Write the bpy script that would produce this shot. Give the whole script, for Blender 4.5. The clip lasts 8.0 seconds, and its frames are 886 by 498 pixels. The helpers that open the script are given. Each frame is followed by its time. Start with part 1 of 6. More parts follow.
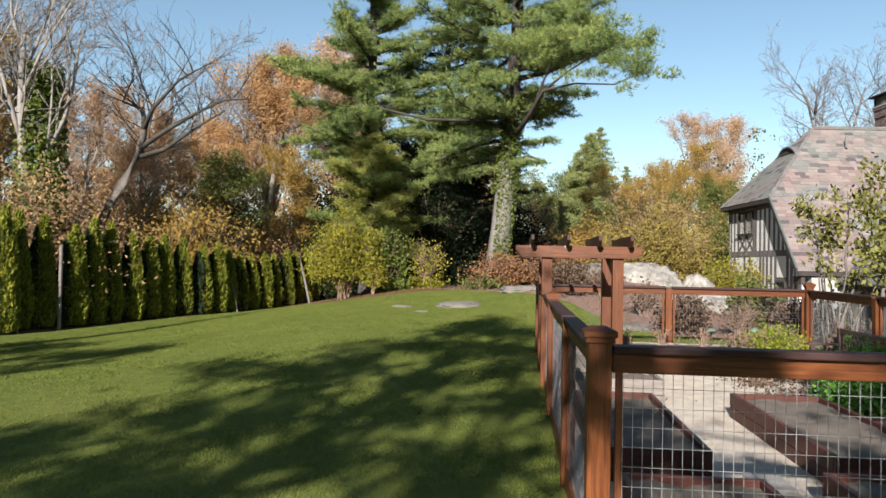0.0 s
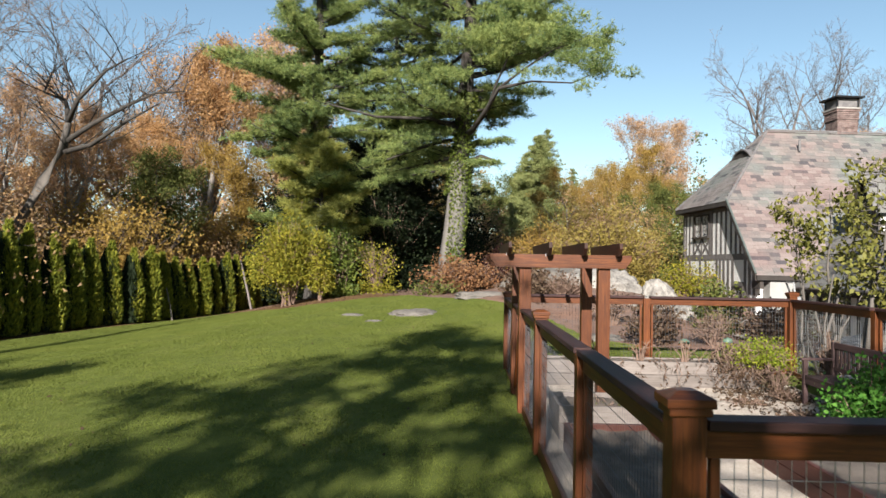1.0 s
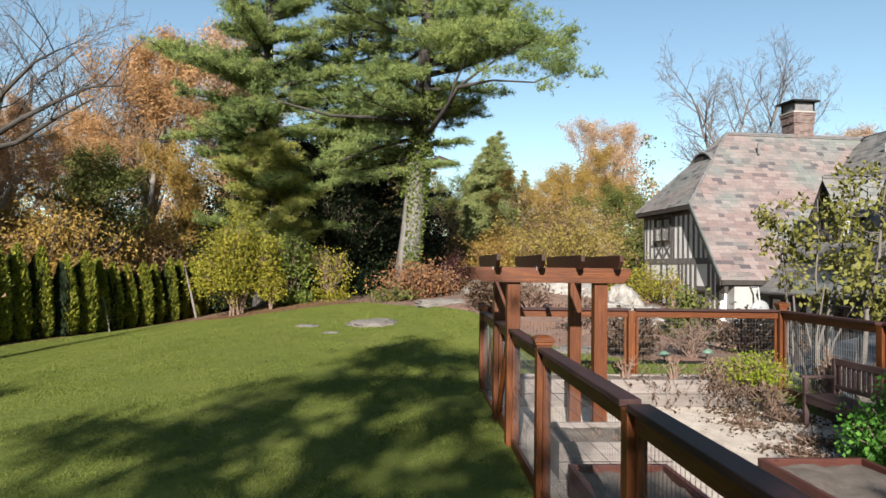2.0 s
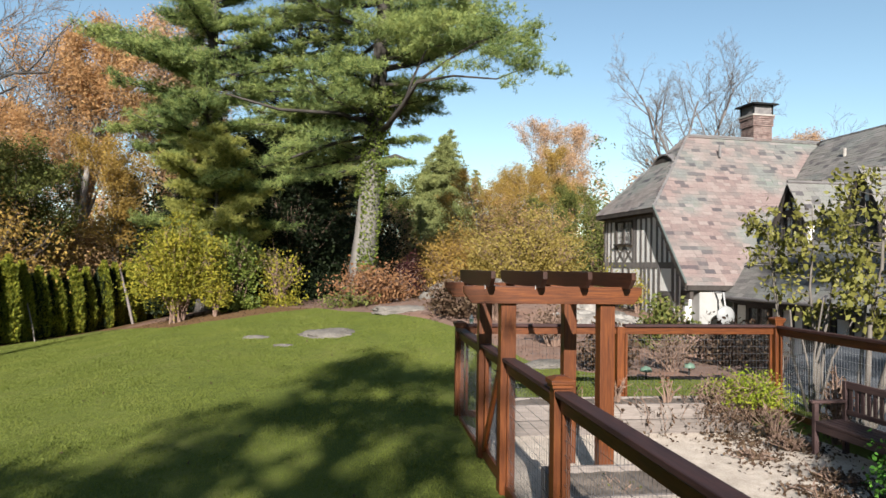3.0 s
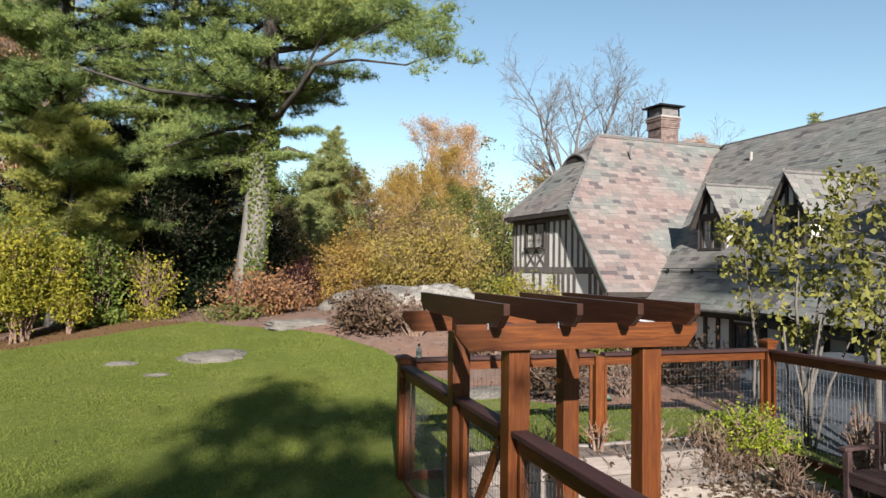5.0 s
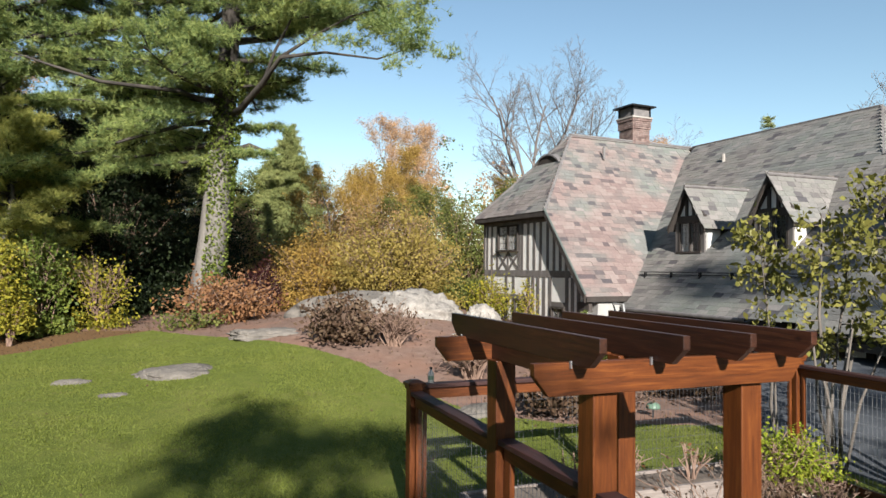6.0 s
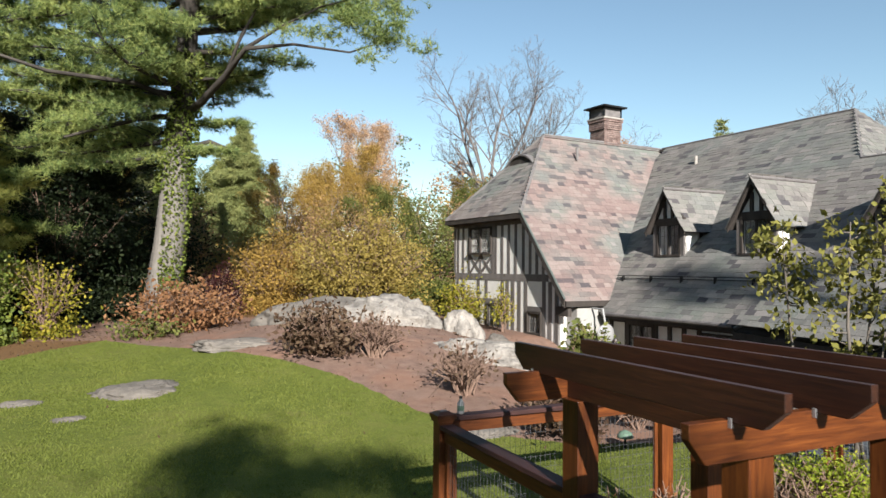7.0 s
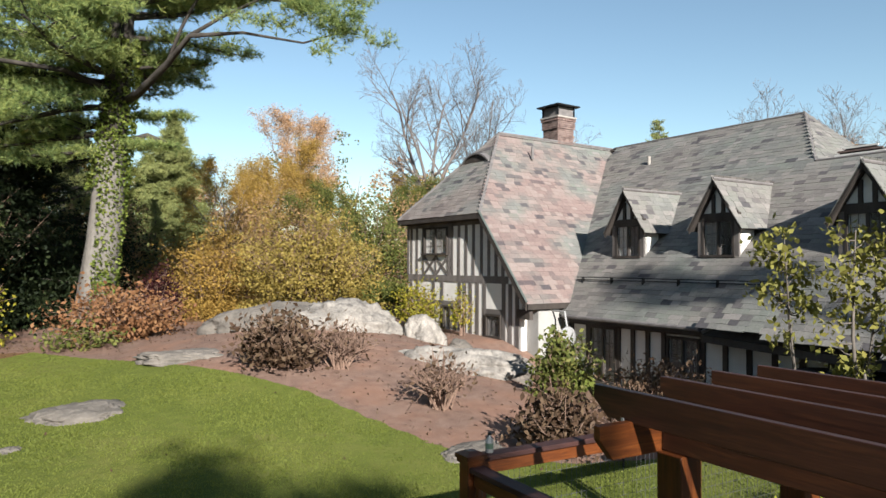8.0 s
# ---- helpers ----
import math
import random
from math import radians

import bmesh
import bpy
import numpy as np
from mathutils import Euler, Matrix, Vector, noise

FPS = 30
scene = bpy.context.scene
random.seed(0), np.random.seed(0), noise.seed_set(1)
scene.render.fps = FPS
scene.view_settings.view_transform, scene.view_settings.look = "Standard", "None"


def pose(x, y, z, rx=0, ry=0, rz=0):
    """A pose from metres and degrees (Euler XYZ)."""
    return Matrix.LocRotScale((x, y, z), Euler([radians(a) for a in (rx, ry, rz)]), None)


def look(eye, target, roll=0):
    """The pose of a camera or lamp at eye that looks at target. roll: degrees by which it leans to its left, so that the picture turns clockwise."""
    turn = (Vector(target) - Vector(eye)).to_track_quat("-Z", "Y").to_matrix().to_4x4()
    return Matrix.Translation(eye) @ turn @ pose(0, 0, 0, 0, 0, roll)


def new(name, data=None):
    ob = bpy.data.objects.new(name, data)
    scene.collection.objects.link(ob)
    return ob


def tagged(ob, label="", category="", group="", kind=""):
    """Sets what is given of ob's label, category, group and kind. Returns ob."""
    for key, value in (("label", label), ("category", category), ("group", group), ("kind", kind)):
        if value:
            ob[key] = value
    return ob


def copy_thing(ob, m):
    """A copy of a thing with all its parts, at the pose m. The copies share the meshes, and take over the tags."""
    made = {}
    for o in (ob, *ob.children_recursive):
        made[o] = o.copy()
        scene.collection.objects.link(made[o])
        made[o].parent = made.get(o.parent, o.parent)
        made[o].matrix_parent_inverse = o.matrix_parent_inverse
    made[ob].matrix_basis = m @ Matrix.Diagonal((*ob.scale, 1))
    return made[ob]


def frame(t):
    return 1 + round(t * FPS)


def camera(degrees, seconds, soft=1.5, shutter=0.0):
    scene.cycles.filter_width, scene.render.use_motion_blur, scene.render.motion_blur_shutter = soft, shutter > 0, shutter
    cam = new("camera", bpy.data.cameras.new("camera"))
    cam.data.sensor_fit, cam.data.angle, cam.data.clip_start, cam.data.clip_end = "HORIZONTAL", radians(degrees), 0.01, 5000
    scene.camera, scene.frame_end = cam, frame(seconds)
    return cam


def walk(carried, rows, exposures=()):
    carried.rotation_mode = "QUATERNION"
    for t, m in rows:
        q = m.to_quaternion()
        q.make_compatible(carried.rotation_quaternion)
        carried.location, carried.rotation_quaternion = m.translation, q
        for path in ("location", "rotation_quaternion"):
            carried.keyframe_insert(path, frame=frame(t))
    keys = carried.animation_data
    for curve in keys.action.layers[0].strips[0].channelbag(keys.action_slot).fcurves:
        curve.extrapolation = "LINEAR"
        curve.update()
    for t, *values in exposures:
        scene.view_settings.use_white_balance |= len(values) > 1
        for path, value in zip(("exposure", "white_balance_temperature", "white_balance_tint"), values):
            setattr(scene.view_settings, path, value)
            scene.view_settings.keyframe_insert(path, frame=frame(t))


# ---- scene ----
cam = camera(65.5, 8.0, soft=1.5, shutter=0.3)
PATH = [
    (0, (-0.451, -3.773, 1.855), (-0.662, -1.784, 1.894), 1.1),
    (0.5, (-0.622, -3.166, 1.894), (-0.757, -1.171, 1.937), 1.0),
    (1, (-0.832, -2.562, 1.973), (-0.883, -0.563, 2.018), 1.0),
    (1.5, (-1.014, -2.058, 2.033), (-0.988, -0.059, 2.083), 0.8),
    (3, (-1.48, -0.343, 2.315), (-1.231, 1.641, 2.363), 0.8),
    (3.5, (-1.575, 0.269, 2.347), (-1.232, 2.239, 2.397), 0.8),
    (4, (-1.636, 0.894, 2.378), (-1.201, 2.846, 2.43), 0.7),
    (4.5, (-1.701, 1.494, 2.43), (-1.188, 3.427, 2.482), 0.7),
    (6, (-2.118, 3.118, 2.604), (-1.405, 4.986, 2.658), 0.5),
    (6.5, (-2.285, 3.655, 2.655), (-1.508, 5.497, 2.709), 0.5),
    (7, (-2.455, 4.159, 2.726), (-1.61, 5.971, 2.78), 0.4),
    (7.5, (-2.62, 4.642, 2.814), (-1.695, 6.414, 2.865), 0.2),
    (8, (-2.764, 5.13, 2.894), (-1.748, 6.852, 2.938), 0.2),
]
walk(cam, [(t, look(e, g, r)) for t, e, g, r in PATH])

# ---- light ----
SUN_EL, SUN_AZ = 25.5, -11.0      # height above the horizon; turn from the -y side, negative towards -x
to_sun = Vector((math.sin(radians(SUN_AZ)) * math.cos(radians(SUN_EL)), -math.cos(radians(SUN_AZ)) * math.cos(radians(SUN_EL)), math.sin(radians(SUN_EL))))
world = bpy.data.worlds.new("world")
world.use_nodes = True
scene.world = world
wn = world.node_tree.nodes
sky = wn.new("ShaderNodeTexSky")
sky.sky_type, sky.sun_disc = "NISHITA", False
sky.sun_elevation = radians(SUN_EL)
sky.sun_rotation = math.atan2(to_sun.x, to_sun.y)
sky.altitude = 600
sky.air_density, sky.dust_density, sky.ozone_density = 1.0, 0.3, 1.0
wn["Background"].inputs["Strength"].default_value = 0.062
tint = wn.new("ShaderNodeMix")
tint.data_type, tint.blend_type = "RGBA", "MULTIPLY"
tint.inputs["Factor"].default_value = 1.0
tint_in = next(k for k in tint.inputs if k.name == "A" and k.type == "RGBA")
next(k for k in tint.inputs if k.name == "B" and k.type == "RGBA").default_value = (1.0, 1.05, 0.97, 1)
world.node_tree.links.new(sky.outputs[0], tint_in)
world.node_tree.links.new(next(k for k in tint.outputs if k.type == "RGBA"), wn["Background"].inputs["Color"])
sun_data = bpy.data.lights.new("sun", "SUN")
sun_data.energy, sun_data.angle, sun_data.color = 5.0, radians(0.53), (1.0, 0.96, 0.91)
sun = new("sun", sun_data)
sun.matrix_world = look(to_sun * 60, (0, 0, 0))
scene.view_settings.exposure = 1.4


# ---- building blocks ----
class Geo:
    """Vertices and faces gathered for one mesh."""

    def __init__(self):
        self.v, self.f = [], []

    def add(self, verts, faces):
        n = len(self.v)
        self.v += [tuple(p) for p in verts]
        self.f += [tuple(i + n for i in f) for f in faces]
        return self

    def box(self, x0, y0, z0, x1, y1, z1, m=None):
        vs = [Vector(p) for p in ((x0, y0, z0), (x1, y0, z0), (x1, y1, z0), (x0, y1, z0), (x0, y0, z1), (x1, y0, z1), (x1, y1, z1), (x0, y1, z1))]
        if m is not None:
            vs = [m @ p for p in vs]
        return self.add(vs, [(3, 2, 1, 0), (4, 5, 6, 7), (0, 1, 5, 4), (1, 2, 6, 5), (2, 3, 7, 6), (3, 0, 4, 7)])

    def extrude(self, outline, depth):
        """An outline of 3D points pushed along the vector depth."""
        a = [Vector(p) for p in outline]
        b = [p + Vector(depth) for p in a]
        n = len(a)
        return self.add(a + b, [tuple(range(n))[::-1], tuple(range(n, 2 * n))] + [(i, (i + 1) % n, (i + 1) % n + n, i + n) for i in range(n)])

    def tube(self, pts, radii, sides=6):
        pts = [Vector(p) for p in pts]
        n0 = len(self.v)
        for i, p in enumerate(pts):
            d = (pts[min(i + 1, len(pts) - 1)] - pts[max(i - 1, 0)]).normalized()
            a = d.cross(Vector((0.31, 0.2, 0.93)) if abs(d.z) < 0.9 else Vector((1, 0.1, 0))).normalized()
            b = d.cross(a)
            for k in range(sides):
                w = 2 * math.pi * k / sides
                self.v.append(tuple(p + (a * math.cos(w) + b * math.sin(w)) * radii[i]))
        for i in range(len(pts) - 1):
            for k in range(sides):
                q, r = n0 + i * sides + k, n0 + i * sides + (k + 1) % sides
                self.f.append((q, r, r + sides, q + sides))
        self.f.append(tuple(range(n0, n0 + sides))[::-1])
        self.f.append(tuple(range(n0 + (len(pts) - 1) * sides, n0 + len(pts) * sides)))
        return self

    def mesh(self, name, material=None, smooth=False, bevel=0.0):
        me = bpy.data.meshes.new(name)
        me.from_pydata(self.v, [], self.f)
        bm = bmesh.new()
        bm.from_mesh(me)
        bmesh.ops.recalc_face_normals(bm, faces=bm.faces)
        if bevel:
            bmesh.ops.bevel(bm, geom=bm.edges[:], offset=bevel, segments=2, affect="EDGES", profile=0.5)
        bm.to_mesh(me)
        bm.free()
        if smooth:
            me.shade_smooth()
        if material:
            me.materials.append(material)
        return me


def part(name, geo, material, parent=None, label="", smooth=False, bevel=0.0):
    """One mesh object under a thing or a part, from gathered geometry or a finished mesh."""
    ob = new(name, geo.mesh(name, material, smooth, bevel) if isinstance(geo, Geo) else geo)
    ob.parent = parent
    if label:
        ob["label"] = label
    return ob


def thing(name, label, category, m=None, group="", kind=""):
    ob = new(name)
    ob.empty_display_size = 0.2
    if m is not None:
        ob.matrix_world = m
    return tagged(ob, label, category, group, kind)


def quads(name, v, material, per=4):
    """A mesh of loose faces with the same number of corners each, from an array of their corners."""
    v = np.asarray(v, dtype=np.float32).reshape(-1, 3)
    n = len(v)
    me = bpy.data.meshes.new(name)
    me.vertices.add(n)
    me.vertices.foreach_set("co", v.ravel())
    me.loops.add(n)
    me.loops.foreach_set("vertex_index", np.arange(n, dtype=np.int32))
    me.polygons.add(n // per)
    me.polygons.foreach_set("loop_start", np.arange(0, n, per, dtype=np.int32))
    me.update(calc_edges=True)
    me.validate()
    me.materials.append(material)
    return me


def unit(a):
    return a / np.maximum(np.linalg.norm(a, axis=-1, keepdims=True), 1e-6)


def leaf_mesh(name, points, size, rng, material, aspect=0.55, droop=0.0, up=0.0, small=False):
    """Lozenge leaves at the points (three-cornered where small); droop bends their length downwards, up turns their faces to the sky."""
    n = len(points)
    along = unit(rng.normal(size=(n, 3)) + np.array([0, 0, -droop]))
    face = unit(rng.normal(size=(n, 3)) + np.array([0, 0, up]))
    side = unit(np.cross(along, face))
    s = (size * rng.uniform(0.6, 1.3, (n, 1)))
    bend = unit(np.cross(side, along)) * s * 0.12
    p = np.asarray(points)
    if small:
        return quads(name, np.stack([p - along * s * 0.5, p + side * s * 0.75 * aspect, p + along * s * 0.5], 1), material, 3)
    v = np.stack([p - along * s * 0.5, p + side * s * 0.5 * aspect + bend, p + along * s * 0.5, p - side * s * 0.5 * aspect + bend], 1)
    return quads(name, v, material)


# ---- materials ----
def material(name):
    m = bpy.data.materials.new(name)
    m.use_nodes = True
    nt = m.node_tree
    return m, nt, nt.nodes, nt.links, nt.nodes["Principled BSDF"]


def place(nt, kind="position", scale=(1, 1, 1)):
    if kind == "position":
        src = nt.nodes.new("ShaderNodeNewGeometry").outputs["Position"]
    else:
        src = nt.nodes.new("ShaderNodeTexCoord").outputs["Object"]
    mp = nt.nodes.new("ShaderNodeMapping")
    mp.inputs["Scale"].default_value = scale
    nt.links.new(src, mp.inputs["Vector"])
    return mp.outputs[0]


def noise_tex(nt, vec, scale, detail=5.0, rough=0.6, dist=0.0):
    n = nt.nodes.new("ShaderNodeTexNoise")
    n.inputs["Scale"].default_value, n.inputs["Detail"].default_value = scale, detail
    n.inputs["Roughness"].default_value, n.inputs["Distortion"].default_value = rough, dist
    nt.links.new(vec, n.inputs["Vector"])
    return n.outputs["Fac"]


def ramp(nt, fac, stops):
    r = nt.nodes.new("ShaderNodeValToRGB")
    while len(r.color_ramp.elements) < len(stops):
        r.color_ramp.elements.new(0.5)
    for e, (p, c) in zip(r.color_ramp.elements, stops):
        e.position, e.color = p, c
    nt.links.new(fac, r.inputs[0])
    return r.outputs[0]


def mix(nt, fac, a, b, mode="MIX"):
    n = nt.nodes.new("ShaderNodeMix")
    n.data_type, n.blend_type = "RGBA", mode
    for sock, val in ((n.inputs["Factor"], fac), (n.inputs["A"], a), (n.inputs["B"], b)):
        if isinstance(val, (int, float, tuple)):
            sock.default_value = val
        else:
            nt.links.new(val, sock)
    return n.outputs["Result"]


def calc(nt, op, a, b=0.0, c=0.0):
    n = nt.nodes.new("ShaderNodeMath")
    n.operation = op
    for sock, val in zip(n.inputs, (a, b, c)):
        if isinstance(val, (int, float)):
            sock.default_value = val
        else:
            nt.links.new(val, sock)
    return n.outputs[0]


def own_random(nt):
    """A value of its own for each object and each loose piece."""
    g = nt.nodes.new("ShaderNodeNewGeometry").outputs["Random Per Island"]
    o = nt.nodes.new("ShaderNodeObjectInfo").outputs["Random"]
    return calc(nt, "FRACT", calc(nt, "ADD", g, o))


def bump(nt, bsdf, fac, strength=0.3, distance=0.02):
    b = nt.nodes.new("ShaderNodeBump")
    b.inputs["Strength"].default_value, b.inputs["Distance"].default_value = strength, distance
    nt.links.new(fac, b.inputs["Height"])
    nt.links.new(b.outputs[0], bsdf.inputs["Normal"])


def surface(name, dark, light, scale, rough=0.8, relief=0.3, grain=None, coords="position", stretch=(1, 1, 1), vary=0.0, depth=0.01, spec=0.3, metal=0.0):
    """A worn surface: two colours mixed by a broad and a fine pattern, with relief from the fine one."""
    m, nt, nodes, links, b = material(name)
    vec = place(nt, coords, stretch)
    broad, fine = noise_tex(nt, vec, scale, 4), noise_tex(nt, vec, grain or scale * 9, 8, 0.7)
    fac = calc(nt, "ADD", calc(nt, "MULTIPLY", broad, 0.6), calc(nt, "MULTIPLY", fine, 0.4))
    col = ramp(nt, fac, [(0.32, dark), (0.68, light)])
    if vary:
        hs = nodes.new("ShaderNodeHueSaturation")
        links.new(calc(nt, "ADD", 1 - vary / 2, calc(nt, "MULTIPLY", own_random(nt), vary)), hs.inputs["Value"])
        links.new(col, hs.inputs["Color"])
        col = hs.outputs[0]
    links.new(col, b.inputs["Base Color"])
    links.new(calc(nt, "ADD", rough - 0.1, calc(nt, "MULTIPLY", fine, 0.2)), b.inputs["Roughness"])
    b.inputs["Specular IOR Level"].default_value, b.inputs["Metallic"].default_value = spec, metal
    bump(nt, b, fine, relief, depth)
    return m


def wood(name, dark, mid, light, axis="z", rough=0.55, knots=True, coords="position"):
    """Sawn wood with grain along one axis."""
    m, nt, nodes, links, b = material(name)
    st = {"x": (0.06, 1, 1), "y": (1, 0.06, 1), "z": (1, 1, 0.06)}[axis]
    vec = place(nt, coords, st)
    grain = noise_tex(nt, vec, 55, 6, 0.65, 0.6)
    broad = noise_tex(nt, place(nt, coords, tuple(0.25 if s < 1 else 1 for s in st)), 5, 3)
    col = ramp(nt, grain, [(0.25, dark), (0.5, mid), (0.75, light)])
    col = mix(nt, calc(nt, "MULTIPLY", ramp(nt, broad, [(0.4, (0, 0, 0, 1)), (0.7, (1, 1, 1, 1))]), 0.45), col, dark)
    if knots:
        v = nodes.new("ShaderNodeTexVoronoi")
        v.inputs["Scale"].default_value = 4.5
        links.new(place(nt, coords, tuple(0.5 if s < 1 else 1 for s in st)), v.inputs["Vector"])
        knot = ramp(nt, v.outputs["Distance"], [(0.03, (1, 1, 1, 1)), (0.07, (0, 0, 0, 1))])
        col = mix(nt, calc(nt, "MULTIPLY", knot, 0.7), col, tuple(c * 0.35 for c in dark[:3]) + (1,))
    hs = nodes.new("ShaderNodeHueSaturation")
    links.new(calc(nt, "ADD", 0.85, calc(nt, "MULTIPLY", own_random(nt), 0.3)), hs.inputs["Value"])
    links.new(col, hs.inputs["Color"])
    links.new(hs.outputs[0], b.inputs["Base Color"])
    b.inputs["Roughness"].default_value = rough
    b.inputs["Specular IOR Level"].default_value = 0.35
    bump(nt, b, grain, 0.25, 0.004)
    return m


def foliage(name, colours, through_light=0.35, rough=0.6, patch=0.5, scale=0.9):
    """Leaves: each one its own tint, drifting in patches, letting light through."""
    m, nt, nodes, links, b = material(name)
    drift = noise_tex(nt, place(nt), scale, 3)
    fac = calc(nt, "ADD", calc(nt, "MULTIPLY", own_random(nt), 1 - patch), calc(nt, "MULTIPLY", drift, patch))
    n = len(colours)
    col = ramp(nt, fac, [(0.08 + 0.84 * i / max(n - 1, 1), c) for i, c in enumerate(colours)])
    links.new(col, b.inputs["Base Color"])
    b.inputs["Roughness"].default_value = rough
    b.inputs["Specular IOR Level"].default_value = 0.12
    tr = nodes.new("ShaderNodeBsdfTranslucent")
    links.new(col, tr.inputs["Color"])
    ms = nodes.new("ShaderNodeMixShader")
    ms.inputs[0].default_value = through_light
    links.new(b.outputs[0], ms.inputs[1])
    links.new(tr.outputs[0], ms.inputs[2])
    links.new(ms.outputs[0], nodes["Material Output"].inputs["Surface"])
    return m


CEDAR = {a: wood("cedar_" + a, (0.03, 0.0076, 0.0018, 1), (0.09, 0.024, 0.0046, 1), (0.165, 0.052, 0.0105, 1), a, 0.45) for a in "xyz"}
RAILWOOD = {a: wood("rail_wood_" + a, (0.012, 0.0036, 0.0032, 1), (0.031, 0.0098, 0.0078, 1), (0.06, 0.021, 0.0155, 1), a, 0.68) for a in "xy"}
RAFTER = wood("rafter_wood", (0.0119, 0.00374, 0.00187, 1), (0.034, 0.01037, 0.00442, 1), (0.06375, 0.0221, 0.008925, 1), "y", 0.48)
BEDWOOD = {a: wood("bed_wood_" + a, (0.02621, 0.007502, 0.005, 1), (0.06115, 0.01667, 0.01042, 1), (0.08736, 0.02916, 0.01875, 1), a) for a in "xy"}
GREYWOOD = {a: wood("grey_wood_" + a, (0.08686, 0.07119, 0.06094, 1), (0.1641, 0.138, 0.122, 1), (0.222, 0.1914, 0.1698, 1), a, 0.85) for a in "xy"}
BENCHWOOD = wood("bench_wood", (0.02352, 0.01176, 0.01176, 1), (0.05174, 0.02822, 0.02587, 1), (0.08464, 0.05174, 0.04704, 1), "y", 0.7, False)
TIMBER = surface("dark_timber", (0.0168, 0.01344, 0.01142, 1), (0.05712, 0.04704, 0.04032, 1), 3, 0.8, 0.5, 40, stretch=(1, 1, 0.15), vary=0.3)
TIMBER_GREY = surface("weathered_timber", (0.05376, 0.04704, 0.04368, 1), (0.1546, 0.1378, 0.1277, 1), 3, 0.85, 0.5, 40, stretch=(1, 1, 0.15), vary=0.3)
STUCCO = surface("white_stucco", (0.472, 0.4483, 0.4169, 1), (0.6293, 0.6135, 0.5821, 1), 1.5, 0.9, 0.35, 45, vary=0.08)
LIMEWASH = surface("old_limewash", (0.2214, 0.2132, 0.1968, 1), (0.3116, 0.3034, 0.287, 1), 2.0, 0.9, 0.4, 40)
WIRE = surface("galvanised_wire", (0.24, 0.24, 0.248, 1), (0.4, 0.4, 0.4, 1), 20, 0.5, 0.0, metal=0.7)
DARKWIRE = surface("dull_wire", (0.064, 0.064, 0.068, 1), (0.128, 0.128, 0.136, 1), 20, 0.6, 0.0, metal=0.6)
BLACKMETAL = surface("black_metal", (0.0096, 0.0096, 0.0096, 1), (0.024, 0.024, 0.024, 1), 12, 0.5, 0.1, metal=0.5)
COPPER = surface("green_copper", (0.048, 0.06384, 0.05712, 1), (0.104, 0.1142, 0.1042, 1), 5, 0.7, 0.2)
LEAD = surface("lead_flashing", (0.07207, 0.06552, 0.06552, 1), (0.1703, 0.1573, 0.1507, 1), 4, 0.65, 0.2)
BRICK = surface("red_brick", (0.09363, 0.05296, 0.0448, 1), (0.1966, 0.1513, 0.1344, 1), 6, 0.9, 0.5, 50, vary=0.5)
MORTAR = surface("mortar", (0.2016, 0.1814, 0.1613, 1), (0.3024, 0.2822, 0.2554, 1), 9, 0.95, 0.4)
ROCK = surface("grey_rock", (0.06754, 0.06048, 0.05251, 1), (0.187, 0.1645, 0.14, 1), 1.6, 0.9, 0.9, 14, depth=0.04)
PALEROCK = surface("pale_rock", (0.07245, 0.06417, 0.05693, 1), (0.3726, 0.3416, 0.3002, 1), 2.6, 0.9, 0.9, 16, depth=0.05)
SOIL = surface("bed_soil", (0.06048, 0.04704, 0.03696, 1), (0.1747, 0.1411, 0.1142, 1), 4, 0.95, 0.8, 60, depth=0.02)
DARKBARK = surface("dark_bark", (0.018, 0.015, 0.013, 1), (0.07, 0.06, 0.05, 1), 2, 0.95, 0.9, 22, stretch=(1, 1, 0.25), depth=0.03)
BARK = surface("bark", (0.032, 0.0256, 0.02112, 1), (0.1088, 0.0896, 0.0768, 1), 2, 0.95, 0.9, 22, stretch=(1, 1, 0.25), depth=0.03)
GREYBARK = surface("grey_bark", (0.1075, 0.09408, 0.084, 1), (0.2688, 0.2419, 0.215, 1), 2, 0.9, 0.6, 20, stretch=(1, 1, 0.25), depth=0.02)
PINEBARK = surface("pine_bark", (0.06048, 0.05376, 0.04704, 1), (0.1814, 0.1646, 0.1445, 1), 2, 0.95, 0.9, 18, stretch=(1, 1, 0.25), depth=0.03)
PALEBARK = surface("pale_bark", (0.054, 0.04536, 0.03744, 1), (0.1368, 0.1188, 0.1008, 1), 4, 0.9, 0.5, 30, stretch=(1, 1, 0.3))
GREYTWIG = surface("twig_bark", (0.07488, 0.06365, 0.05841, 1), (0.1647, 0.1423, 0.131, 1), 2, 0.9, 0.4, 20, stretch=(1, 1, 0.3))
TWIG = surface("dry_stem", (0.1075, 0.06283, 0.0457, 1), (0.2258, 0.1542, 0.1142, 1), 9, 0.9, 0.2)
PINE = foliage("pine_needles", [(0.022, 0.045, 0.019, 1), (0.1, 0.152, 0.054, 1), (0.3, 0.345, 0.11, 1), (0.56, 0.53, 0.155, 1)], 0.45, 0.55, 0.62, 0.6)
# lighter copy of the pine needles, with sunlight put into the colour
SUNLITPINE = foliage("sunlit_pine_needles", [(0.095, 0.1176, 0.0385, 1), (0.285, 0.294, 0.077, 1), (0.532, 0.4704, 0.121, 1)], 0.45, 0.55, 0.5, 0.8)
